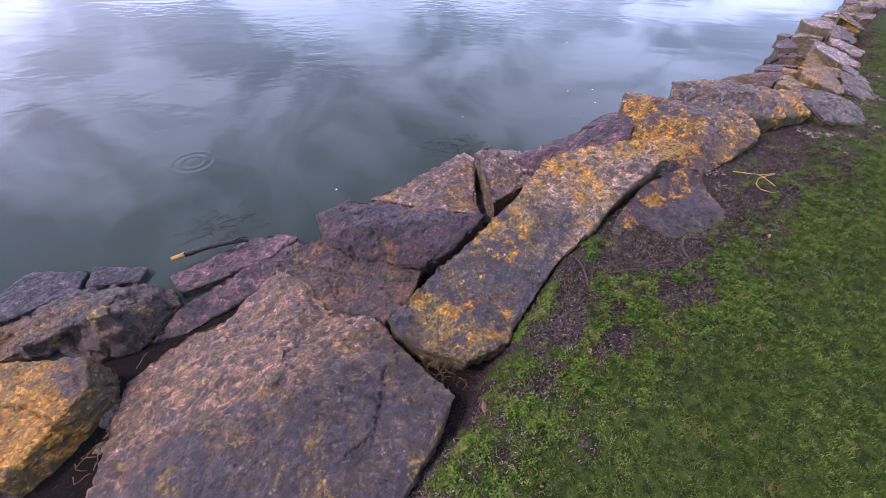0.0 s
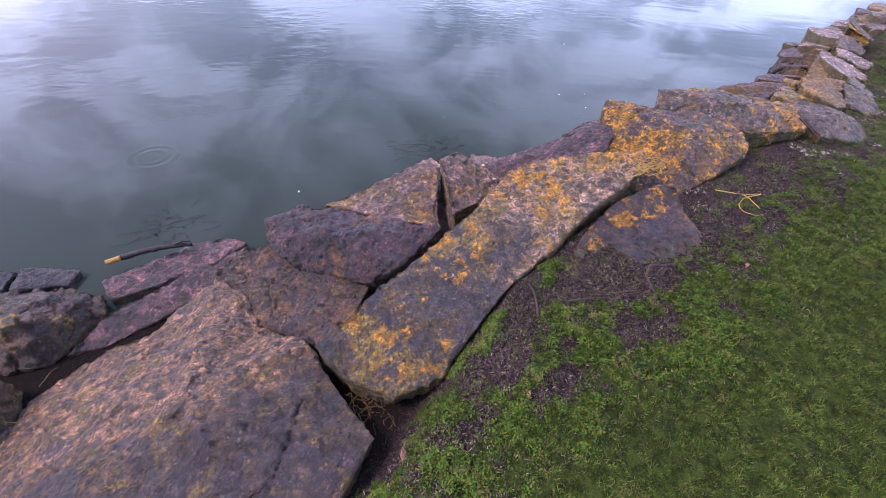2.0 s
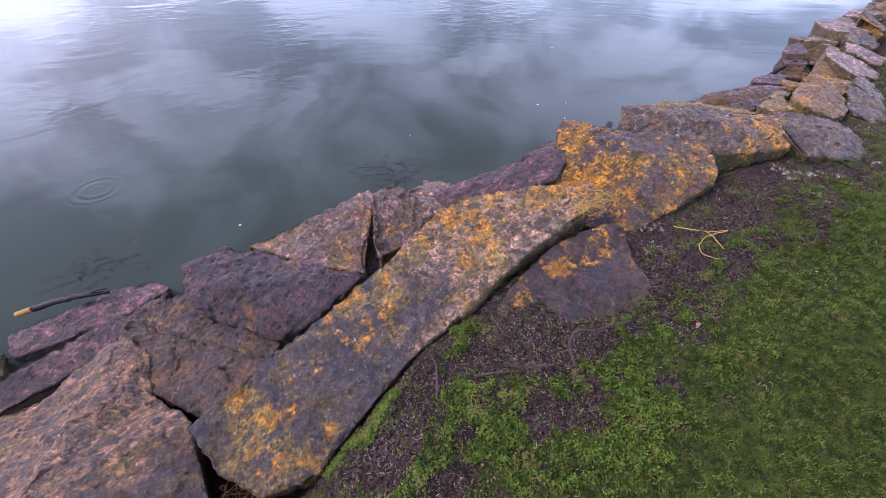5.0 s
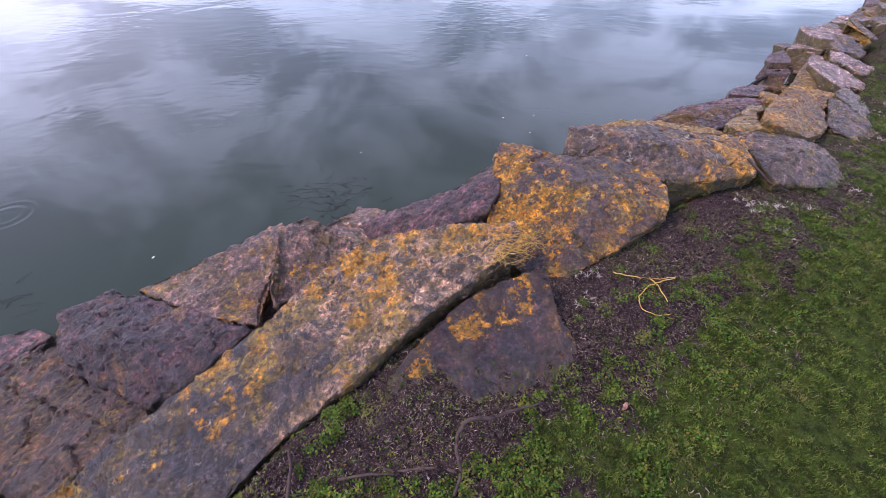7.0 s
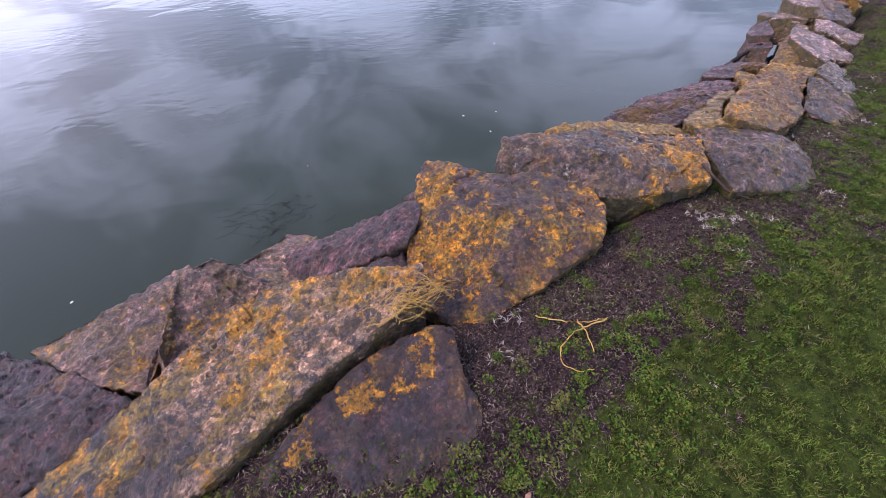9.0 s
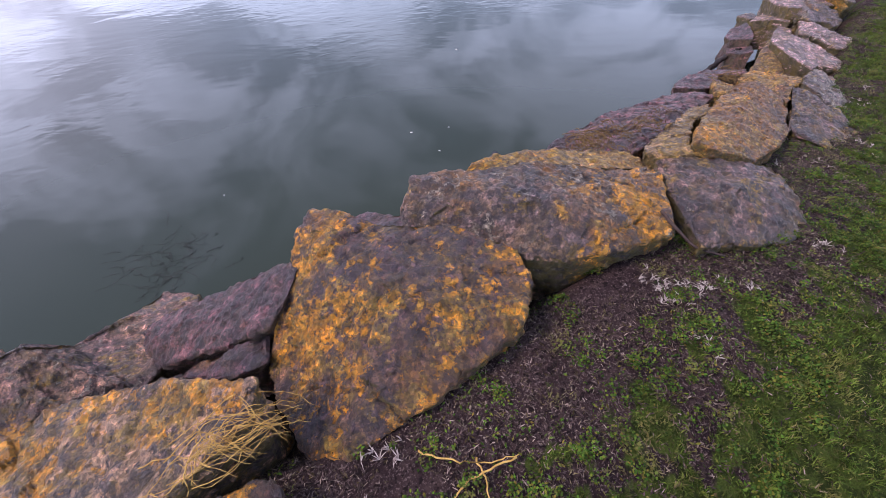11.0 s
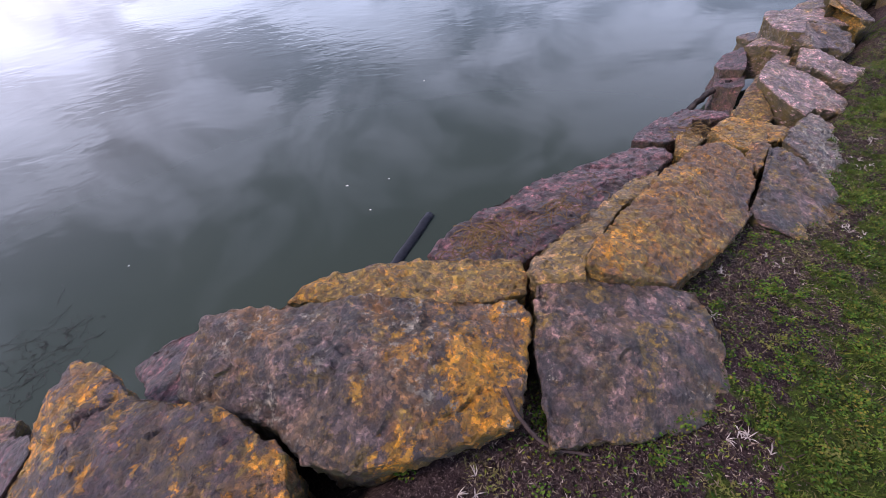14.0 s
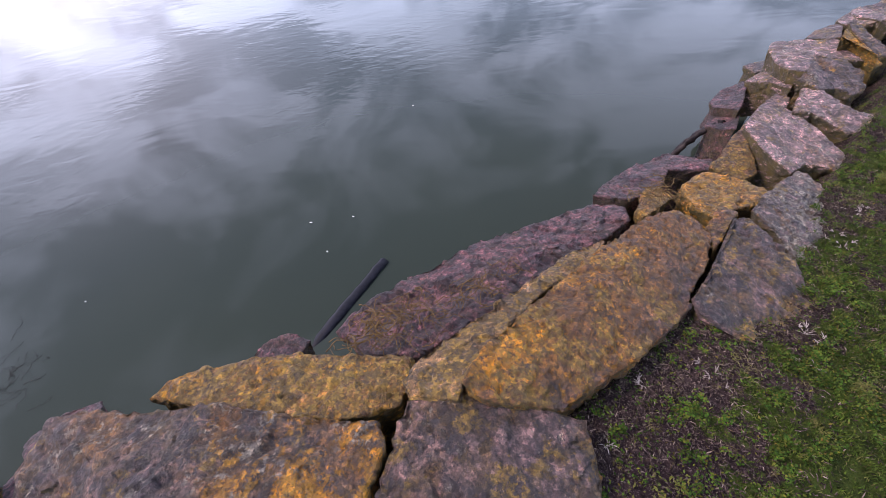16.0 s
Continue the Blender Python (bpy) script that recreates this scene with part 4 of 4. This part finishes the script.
stone("blue-grey flaky boulder with white specks", "grey", 0.35, [(7.98, 1.17, 0), (8.11, 1.18, 0.03), (8.42, 1.27, 0.02), (8.57, 1.1, -0.02), (8.44, 0.93, -0.05), (8.26, 0.86, -0.07), (8.15, 0.88, -0.08), (8.13, 0.98, -0.06), (8.01, 1.03, -0.05)], rough=0.9)
stone("upright slab with a bright yellow mossy face", "gold", 0.35, [(8.72, 1.24, 0.08), (8.88, 1.28, 0.1), (8.87, 1.24, 0.1), (8.71, 0.98, 0), (8.7, 0.92, -0.04), (8.66, 0.95, -0.06), (8.83, 1.19, 0.02)], rough=0.6, chip=0.7)
stone("upright grey slab leaning on the yellow one", "greydark", 0.35, [(8.95, 1.3, 0.12), (9.06, 1.3, 0.12), (8.89, 1, 0.02), (8.82, 0.9, -0.02), (8.77, 0.93, -0.03), (8.71, 0.98, 0), (8.87, 1.24, 0.1)], rough=0.6, chip=0.7)
stone("grey boulder further along the row", "greydark", 0.4, [(9.18, 1.6, -0.1), (9.5, 1.66, -0.12), (9.73, 1.62, -0.12), (9.73, 1.53, -0.1), (9.1, 1.33, -0.02), (9.06, 1.42, -0.05)], rough=0.6, chip=0.7)
stone("pinkish flat boulder further along the row", "pink", 0.4, [(9.81, 1.62, -0.1), (10.05, 1.62, -0.1), (9.66, 1.26, -0.02), (9.55, 1.33, -0.04), (9.57, 1.48, -0.06)], rough=0.6, chip=0.7)
stone("pale flat boulder at the far end of the row", "pink", 0.4, [(10.11, 1.63, -0.1), (10.42, 1.65, -0.12), (9.65, 1.17, 0.02), (9.58, 1.25, 0), (9.79, 1.48, -0.04)], rough=0.6, chip=0.7)


def far_stones():
    """The rough row goes on along the lawn's edge."""
    rnd = random.Random(4)
    kinds = ["pink", "greydark", "purple", "grey", "ochre"]
    for i in range(11):
        x = 10.35 + 0.34 * i
        for row in range(2):
            y = along(x, BANK) - 0.02 + 0.34 * row + rnd.uniform(-0.06, 0.06)
            z = -0.06 - 0.14 * row + rnd.uniform(-0.05, 0.05)
            a, w, h = rnd.uniform(-0.5, 0.5), rnd.uniform(0.24, 0.36), rnd.uniform(0.18, 0.28)
            ring = []
            for k in range(6):
                t = a + k * math.tau / 6
                ring.append((x + w * math.cos(t) * rnd.uniform(0.85, 1.1), y + h * math.sin(t) * rnd.uniform(0.85, 1.1), z + rnd.uniform(-0.05, 0.05)))
            stone("weathered grey-pink boulder in the row beside the lawn", kinds[(i + row) % 5], 0.5, ring, cell=0.09, split=1, rough=0.7)


far_stones()


# ---- strands, twigs and logs ----
def tube(points, radii, sides=6):
    """A round tapered limb through the points."""
    bm = bmesh.new()
    rings = []
    for i, p in enumerate(points):
        p = Vector(p)
        d = (Vector(points[min(i + 1, len(points) - 1)]) - Vector(points[max(i - 1, 0)])).normalized()
        u = d.orthogonal().normalized()
        w = d.cross(u)
        rings.append([bm.verts.new(p + (u * math.cos(a) + w * math.sin(a)) * radii[i]) for a in (math.tau * k / sides for k in range(sides))])
    for ra, rb in zip(rings, rings[1:]):
        for k in range(sides):
            bm.faces.new((ra[k], ra[(k + 1) % sides], rb[(k + 1) % sides], rb[k]))
    bm.faces.new(list(reversed(rings[0])))
    bm.faces.new(rings[-1])
    bmesh.ops.recalc_face_normals(bm, faces=bm.faces)
    return bm


def mesh_of(name, bm, material):
    me = bpy.data.meshes.new(name)
    bm.to_mesh(me)
    bm.free()
    me.polygons.foreach_set("use_smooth", [True] * len(me.polygons))
    me.materials.append(material)
    return me


def smooth_line(points, steps=5, jitter=0.0, seed=0):
    """Points of a Catmull-Rom line."""
    rnd = random.Random(seed)
    pts = [Vector(p) for p in points]
    pts = [pts[0] * 2 - pts[1]] + pts + [pts[-1] * 2 - pts[-2]]
    out = []
    for a, b, c, d in zip(pts, pts[1:], pts[2:], pts[3:]):
        for k in range(steps):
            t = k / steps
            q = 0.5 * ((2 * b) + (c - a) * t + (2 * a - 5 * b + 4 * c - d) * t * t + (3 * b - a - 3 * c + d) * t ** 3)
            out.append(q + Vector((rnd.uniform(-1, 1), rnd.uniform(-1, 1), rnd.uniform(-0.5, 0.5))) * jitter)
    return out + [pts[-2]]


def limb(points, r0, r1, steps=5, jitter=0.0, seed=0, sides=6):
    line = smooth_line(points, steps, jitter, seed)
    return tube(line, [r0 + (r1 - r0) * i / (len(line) - 1) for i in range(len(line))], sides)


def straw_tangle(label, centre, reach, count, r, material, seed, flatten=0.5, spread=(0.05, 0.035), turn=0.9, name="straw_tangle"):
    """A loose heap of thin bent straws lying in all directions."""
    rnd = random.Random(seed)
    thing = new(name)
    thing.location = centre
    c = Vector(centre)
    for i in range(count):
        a, l = rnd.gauss(0, turn), rnd.uniform(0.35, 1.0)
        d = Vector((reach[0] * math.cos(a) - reach[1] * math.sin(a), reach[1] * math.cos(a) + reach[0] * math.sin(a), 0)) * l
        s = c + Vector((rnd.gauss(0, spread[0]), rnd.gauss(0, spread[1]), rnd.uniform(0, 0.05) * flatten))
        side = Vector((-d.y, d.x, 0)) * rnd.uniform(-0.4, 0.4)
        lift = Vector((0, 0, rnd.uniform(0.0, 0.05) * flatten))
        line = [s - d * 0.5, s - d * 0.2 + side + lift, s + d * 0.2 + side * rnd.uniform(-0.5, 1) + lift * 0.6, s + d * 0.5 - Vector((0, 0, 0.015))]
        ob = new("straw", mesh_of("straw", limb(line, r * rnd.uniform(0.7, 1.2), r * 0.5, 5, 0.003, seed + i, 4), material))
        ob.parent = thing
        ob.matrix_parent_inverse = Matrix.Translation(centre).inverted()
    return tagged(thing, label, "dry straw")


straw_tangle("tangle of golden dry straw lying across the lichen boulder", (2.655, 0.85, 0.17), (0.22, -0.10), 44, 0.0013, GOLDSTRAW, 3, 0.6, (0.06, 0.02), 0.45)
straw_tangle("nest of dry brown grass between the flat slab and the boulders", (4.62, 1.12, 0.070), (0.15, -0.08), 90, 0.0021, NEST, 40, 0.7, (0.13, 0.05), 1.3)
straw_tangle("wisps of dry grass caught on the flat purple slab", (5.0, 1.03, 0.055), (0.13, -0.05), 50, 0.0019, NEST, 90, 0.6, (0.16, 0.04), 1.2)
straw_tangle("dry grass caught behind the amber boulder", (6.18, 1.02, -0.04), (0.16, -0.1), 40, 0.0022, NEST, 130, 0.8, (0.08, 0.05), 1.3)
straw_tangle("dark twigs and dead grass littering the gap between boulders", (-0.36, 1.60, ground_z(-0.36, 1.60) + 0.01), (0.10, 0.12), 60, 0.0020, NEST, 170, 0.7, (0.09, 0.12), 1.4)
straw_tangle("dry grass stalks between the tan boulder and the long slate one", (0.80, 0.86, ground_z(0.80, 0.86) + 0.01), (0.10, 0.07), 40, 0.0014, NEST, 210, 0.6, (0.05, 0.07), 1.3)


def straw_loop():
    thing = new("straw_loop")
    thing.location = (2.95, 0.45, 0.05)
    m = Matrix.Translation(thing.location).inverted()
    runs = [[(2.986, 0.565, 0.060), (3.030, 0.497, 0.060), (3.095, 0.429, 0.060), (3.177, 0.382, 0.060)],
            [(3.170, 0.378, 0.060), (3.058, 0.421, 0.060), (2.964, 0.419, 0.060), (2.906, 0.378, 0.060), (2.923, 0.317, 0.060), (2.965, 0.291, 0.060)],
            [(3.088, 0.449, 0.055), (3.067, 0.391, 0.055), (3.021, 0.330, 0.055)]]
    for i, r in enumerate(runs):
        ob = new("straw", mesh_of("straw", limb(r, 0.0030, 0.0014, 6, 0.004, i, 5), GOLDSTRAW))
        ob.parent, ob.matrix_parent_inverse = thing, m
    return tagged(thing, "looped golden straw stalk lying on the soil", "dry straw")


straw_loop()


def stick(label, runs, material, name="stick", tip=None):
    """A branch: the first run is the stem, the others its twigs. Each run: points, radius at start and end."""
    thing = new(name)
    thing.location = runs[0][0][0]
    m = Matrix.Translation(thing.location).inverted()
    for i, (pts, r0, r1) in enumerate(runs):
        ob = new("stem" if i == 0 else "twig", mesh_of("stem", limb(pts, r0, r1, 6, r0 * (0.06 if name == "log" else 0.25), i, 7), material))
        ob.parent, ob.matrix_parent_inverse = thing, m
    if tip:
        ob = new("broken_end", mesh_of("broken_end", limb(*tip), RAW))
        ob.parent, ob.matrix_parent_inverse = thing, m
        tagged(ob, "pale orange broken end")
    return tagged(thing, label, "branch")


stick("dark wet stick with a pale broken end lying by the water", [([(0.13, 2.66, -0.49), (0.26, 2.61, -0.47), (0.39, 2.57, -0.47), (0.50, 2.53, -0.48)], 0.020, 0.012), ([(0.39, 2.57, -0.47), (0.45, 2.55, -0.45), (0.50, 2.54, -0.46)], 0.007, 0.004)], BARK, tip=([(0.05, 2.68, -0.50), (0.13, 2.66, -0.49)], 0.015, 0.017))
stick("dark waterlogged plank slanting out of the lake", [([(4.15, 1.68, -0.66), (4.45, 1.84, -0.600), (4.74, 1.99, -0.588), (5.0, 2.125, -0.580)], 0.046, 0.034)], LOG, "log")
stick("grey branch propped between the stones and the water", [([(7.32, 1.58, -0.62), (7.45, 1.54, -0.45), (7.58, 1.47, -0.33), (7.66, 1.40, -0.28)], 0.030, 0.024)], BARK)
stick("thin dark stick in the water beside the stones", [([(7.5, 1.52, -0.60), (7.62, 1.42, -0.55), (7.74, 1.34, -0.52)], 0.012, 0.008)], BARK)
stick("curved brown root lying on the soil", [([(2.13, 0.42, 0.065), (2.05, 0.46, 0.080), (1.98, 0.43, 0.070), (1.95, 0.37, 0.050), (1.9, 0.34, 0.030)], 0.0075, 0.0045), ([(1.95, 0.37, 0.050), (1.88, 0.44, 0.045), (1.8, 0.50, 0.030), (1.77, 0.55, 0.030)], 0.005, 0.003), ([(2.13, 0.42, 0.065), (2.2, 0.40, 0.060), (2.3, 0.36, 0.050)], 0.006, 0.003)], ROOT)
stick("thin bent twig lying against the grey boulder", [([(4.17, 0.56, 0.20), (4.15, 0.48, 0.17), (4.17, 0.40, 0.12), (4.25, 0.32, 0.08)], 0.007, 0.004)], ROOT)
stick("short dry twig on the soil", [([(1.5, 0.62, -0.03), (1.56, 0.70, 0.0), (1.58, 0.76, 0.01)], 0.006, 0.004)], ROOT)
stick("small twig on the soil near the roots", [([(1.66, 0.60, -0.02), (1.74, 0.55, -0.01), (1.8, 0.50, 0.0)], 0.005, 0.003)], ROOT)


def water_weed(label, centre, seed, spread=0.16, count=16):
    """Thin dark sprigs standing in shallow water."""
    rnd = random.Random(seed)
    thing = new("water_weed")
    thing.location = centre
    m = Matrix.Translation(centre).inverted()
    c = Vector(centre)
    for i in range(count):
        a = rnd.uniform(0, math.tau)
        b = c + Vector((rnd.gauss(0, spread * 0.5), rnd.gauss(0, spread * 0.5), -0.02))
        d = Vector((math.cos(a), math.sin(a), 0)) * rnd.uniform(0.05, spread)
        ob = new("sprig", mesh_of("sprig", limb([b, b + d * 0.4 + Vector((0, 0, 0.022)), b + d * 0.8 + Vector((0.02, -0.01, 0.026)), b + d * 1.2 + Vector((-0.02, 0.02, 0.02))], 0.0009, 0.0005, 5, 0.010, seed + i, 4), BARK))
        ob.parent, ob.matrix_parent_inverse = thing, m
    return tagged(thing, label, "water plant")


water_weed("dark feathery water weed at the lake surface", (2.62, 2.70, LAKE), 5, 0.26, 80)
water_weed("sparse dark weed in the shallow water", (0.42, 2.92, LAKE), 50, 0.2, 46)


def foam():
    rnd = random.Random(6)
    for x, y, s in ((4.75, 2.92, 0.009), (5.05, 2.75, 0.006), (4.72, 2.50, 0.007), (1.33, 2.82, 0.008), (3.15, 3.2, 0.005), (6.5, 4.2, 0.008)):
        bm = bmesh.new()
        bmesh.ops.create_icosphere(bm, subdivisions=2, radius=s)
        for v in bm.verts:
            v.co = Vector((v.co.x * 1.5, v.co.y, v.co.z * 0.35)) + Vector((0, 0, 0.15 * s)) + v.normal * noise.noise(v.co * 90) * s * 0.3
        ob = new("foam_fleck", mesh_of("foam_fleck", bm, FOAM))
        ob.location = (x, y, LAKE)
        ob.rotation_euler = (0, 0, rnd.uniform(0, 3))
        tagged(ob, "small white fleck of foam floating on the lake", "foam", "flecks on the water")


foam()


def tufts():
    """Scraps of bleached, matted grass leaves, as one mesh."""
    rnd = random.Random(200)
    verts, faces = [], []
    for cx, cy, r, count in ((3.94, 0.44, 0.028, 9), (3.945, 0.39, 0.03, 10), (3.93, 0.355, 0.02, 4), (4.015, 0.335, 0.03, 9), (4.06, 0.307, 0.022, 6), (4.14, 0.19, 0.02, 4), (4.59, 0.095, 0.025, 6), (3.82, 0.21, 0.02, 5), (5.9, 0.17, 0.025, 6), (5.75, 0.12, 0.02, 3), (4.95, 0.33, 0.015, 3), (5.22, 0.40, 0.015, 3), (5.45, 0.3, 0.03, 5), (2.93, 0.62, 0.035, 8), (2.80, 0.56, 0.035, 5), (6.6, 0.33, 0.04, 8), (6.9, 0.38, 0.05, 7)):
        for _ in range(count):
            x, y = cx + rnd.gauss(0, r), cy + rnd.gauss(0, r)
            b, way = Vector((x, y, ground_z(x, y) + 0.006)), rnd.uniform(0, math.tau)
            for _ in range(rnd.randint(3, 7)):
                a, l, w = way + rnd.gauss(0, 0.9), rnd.uniform(0.010, 0.034), rnd.uniform(0.0018, 0.0038)
                d, s = Vector((math.cos(a), math.sin(a), rnd.uniform(0.0, 0.55))) * l, Vector((-math.sin(a), math.cos(a), 0)) * w / 2
                k = len(verts)
                up = Vector((0, 0, 0.005))
                verts += [b - s * 0.5, b + s * 0.5, b + d * 0.5 + s + up, b + d * 0.5 - s + up, b + d]
                faces += [(k, k + 1, k + 2, k + 3), (k + 3, k + 2, k + 4)]
    me = bpy.data.meshes.new("bleached_scraps")
    me.from_pydata(verts, [], faces)
    me.materials.append(WHITE)
    return tagged(new("bleached_scraps", me), "bleached whitish scraps of matted dead grass on the soil", "dead grass", kind="stuff")


tufts()


def fallen_leaf(label, x, y, s, turn):
    bm = bmesh.new()
    n = 7
    rows = []
    for i in range(n):
        t = i / (n - 1)
        w = s * 0.24 * math.sin(math.pi * (0.08 + 0.88 * t)) ** 0.8
        rows.append([bm.verts.new((s * (t - 0.5), k * w, 0.15 * s * math.sin(3 * t) + abs(k) * 0.10 * s * (1 + math.sin(9 * t)))) for k in (-1, 0, 1)])
    for a, b in zip(rows, rows[1:]):
        for k in range(2):
            bm.faces.new((a[k], b[k], b[k + 1], a[k + 1]))
    ex = bmesh.ops.extrude_face_region(bm, geom=list(bm.faces))
    bmesh.ops.translate(bm, verts=[v for v in ex["geom"] if isinstance(v, bmesh.types.BMVert)], vec=(0, 0, 0.0015))
    bmesh.ops.recalc_face_normals(bm, faces=bm.faces)
    ob = new("fallen_leaf", mesh_of("fallen_leaf", bm, LEAF))
    ob.matrix_world = pose(x, y, ground_z(x, y) + 0.012, 8, -14, turn)
    return tagged(ob, label, "leaf")


fallen_leaf("curled pinkish-brown fallen leaf among weeds", 0.76, 0.57, 0.05, 60)
fallen_leaf("small dry brown leaf on the soil", 1.22, 0.42, 0.03, 20)
fallen_leaf("small orange leaf at the edge of the lawn", 2.52, 0.19, 0.032, 10)
fallen_leaf("crumpled tan leaf beside the weeds", 0.86, 0.38, 0.03, 130)


def pebble(label, x, y, z, s, kind, seed):
    bm = bmesh.new()
    bmesh.ops.create_icosphere(bm, subdivisions=3, radius=s)
    for v in bm.verts:
        v.co = Vector((v.co.x * 1.3, v.co.y, v.co.z * 0.6))
        v.co += v.normal * noise.fractal(v.co / s * 1.1 + Vector((seed, 0, 0)), 0.8, 2.0, 3) * s * 0.3
    me = mesh_of("small_stone", bm, STONE[kind])
    ob = new("small_stone", me)
    ob.matrix_world = pose(x, y, z, 0, 0, seed * 37)
    return tagged(ob, label, "stone", "small stones in the gaps")


for i, (x, y, z, s, k) in enumerate(((-0.45, 1.75, -0.52, 0.05, "grey"), (-0.38, 1.55, -0.5, 0.035, "brown"), (-0.52, 1.6, -0.5, 0.03, "greydark"), (0.93, 1.0, -0.28, 0.04, "brown"), (2.52, 1.22, -0.1, 0.06, "purple"))):
    pebble("small rough stone lying in a gap between boulders", x, y, z, s, k, i + 1)



# ---- lawn and litter ----
def scatter_blades(name, spots, material, label, category, width, length, lean, curl=0.5):
    """One mesh of narrow bent blades. spots: x, y, z and a size factor."""
    rs = np.random.RandomState(len(spots))
    p = np.array(spots, dtype=np.float64)
    n = len(p)
    ang = rs.uniform(0, math.tau, n)
    ln = rs.uniform(length[0], length[1], n) * p[:, 3]
    tilt = rs.uniform(lean[0], lean[1], n)
    wd = rs.uniform(0.7, 1.2, n) * width
    dirv = np.stack([np.cos(ang), np.sin(ang)], 1)
    side = np.stack([-np.sin(ang), np.cos(ang), np.zeros(n)], 1) * wd[:, None] / 2
    base = p[:, :3]
    def at(f, t):
        out = np.sin(t) * ln * f
        up = np.cos(t) * ln * f
        return base + np.stack([dirv[:, 0] * out, dirv[:, 1] * out, up], 1)
    mid, tip = at(0.55, tilt), at(1.0, np.minimum(tilt * (1 + curl), 1.54))
    verts = np.stack([base - side, base + side, mid + side * 0.85, mid - side * 0.85, tip], 1).reshape(-1, 3)
    me = bpy.data.meshes.new(name)
    me.vertices.add(5 * n)
    me.vertices.foreach_set("co", verts.ravel())
    loops = (np.arange(n)[:, None] * 5 + np.array([0, 1, 2, 3, 3, 2, 4])).ravel()
    me.loops.add(7 * n)
    me.loops.foreach_set("vertex_index", loops)
    me.polygons.add(2 * n)
    starts = (np.arange(n)[:, None] * 7 + np.array([0, 4])).ravel()
    me.polygons.foreach_set("loop_start", starts)
    me.update(calc_edges=True)
    me.validate()
    me.materials.append(material)
    return tagged(new(name, me), label, category, kind="stuff")


def lawn():
    rnd = random.Random(11)
    spots = []
    while len(spots) < 260000:
        x = rnd.uniform(0.3, 9.2)
        far = 0.9 if x < 3 else 1.1
        y = along(x, TURF) + 0.36 - rnd.random() ** 1.25 * (far + 0.36)
        clump = wobble(x, y, 24.0, 8.0) + 0.5 * wobble(x, y, 7.0, 31.0)
        if clump < -0.12 and rnd.random() < 0.7:
            continue
        t = turf_at(x, y)
        if rnd.random() < (t - 0.25) * 1.5:
            spots.append((x, y, ground_z(x, y) - 0.004, 0.55 + 0.4 * t + 0.7 * max(-0.5, clump)))
    scatter_blades("grass", spots, GRASS, "short green mown grass of the lawn", "grass", 0.0028, (0.009, 0.024), (0.1, 1.0))


lawn()


def straw():
    rnd = random.Random(12)
    spots = []
    while len(spots) < 60000:
        x = rnd.uniform(0.3, 9.0)
        y0, y1 = along(x, TURF) - 0.3, along(x, BANK) + 0.02
        y = rnd.uniform(y0, y1)
        if rnd.random() < 1.1 - turf_at(x, y) and wobble(x, y, 2.2, 7.0) > -0.35 + rnd.uniform(-0.2, 0.2):
            spots.append((x, y, ground_z(x, y) + 0.003, 1.0))
    scatter_blades("dead_grass_litter", spots, STRAW, "dead bleached grass clippings lying on bare soil", "dead grass", 0.0030, (0.005, 0.020), (0.8, 1.5), 0.1)


straw()


def weeds():
    """Low clover-like leaves in clumps on the soil and among the grass."""
    rnd = random.Random(13)
    verts, faces = [], []
    for _ in range(6200):
        x = rnd.uniform(0.4, 8.5) if rnd.random() < 0.66 else rnd.uniform(0.5, 2.2)
        y = along(x, TURF) + rnd.uniform(-0.25, 0.60)
        if y > along(x, BANK) - 0.02 or wobble(x, y, 6.0, 21.0) < 0.04 + 0.7 * max(0.0, y - along(x, TURF) - 0.08):
            continue
        if 1.84 < x < 2.6 and 0.42 < y < 0.80:
            continue
        r = rnd.uniform(0.010, 0.036) * (1.05 if x < 2.2 else 1.0)
        for _ in range(int(60 * r / 0.04)):
            a, d = rnd.uniform(0, math.tau), r * rnd.random() ** 0.6
            cx, cy = x + d * math.cos(a), y + d * math.sin(a)
            c = Vector((cx, cy, ground_z(cx, cy) + rnd.uniform(0.006, 0.026)))
            s, b = rnd.uniform(0.0018, 0.0044), rnd.uniform(0, math.tau)
            u = Vector((math.cos(b), math.sin(b), rnd.uniform(-0.5, 0.5))) * s
            w = Vector((-math.sin(b), math.cos(b), rnd.uniform(-0.5, 0.5))) * s
            k = len(verts)
            verts += [c - u, c - u * 0.3 + w * 0.8, c + u * 0.8 + w * 0.55, c + u * 1.1, c + u * 0.8 - w * 0.55, c - u * 0.3 - w * 0.8]
            faces.append(tuple(range(k, k + 6)))
    for _ in range(17000):
        x = rnd.uniform(0.4, 8.5)
        y = rnd.uniform(along(x, TURF) - 0.2, along(x, BANK) - 0.01)
        if wobble(x, y, 2.6, 4.0) < -0.1:
            continue
        c = Vector((x, y, ground_z(x, y) + rnd.uniform(0.004, 0.014)))
        s, b = rnd.uniform(0.002, 0.005), rnd.uniform(0, math.tau)
        u = Vector((math.cos(b), math.sin(b), rnd.uniform(-0.3, 0.6))) * s * 1.6
        w = Vector((-math.sin(b), math.cos(b), 0)) * s * 0.7
        k = len(verts)
        verts += [c - u, c + w, c + u, c - w]
        faces.append((k, k + 1, k + 2, k + 3))
    me = bpy.data.meshes.new("weeds")
    me.from_pydata(verts, [], faces)
    me.materials.append(WEED)
    return tagged(new("weeds", me), "small bright green clover leaves in low clumps", "weeds", kind="stuff")


weeds()
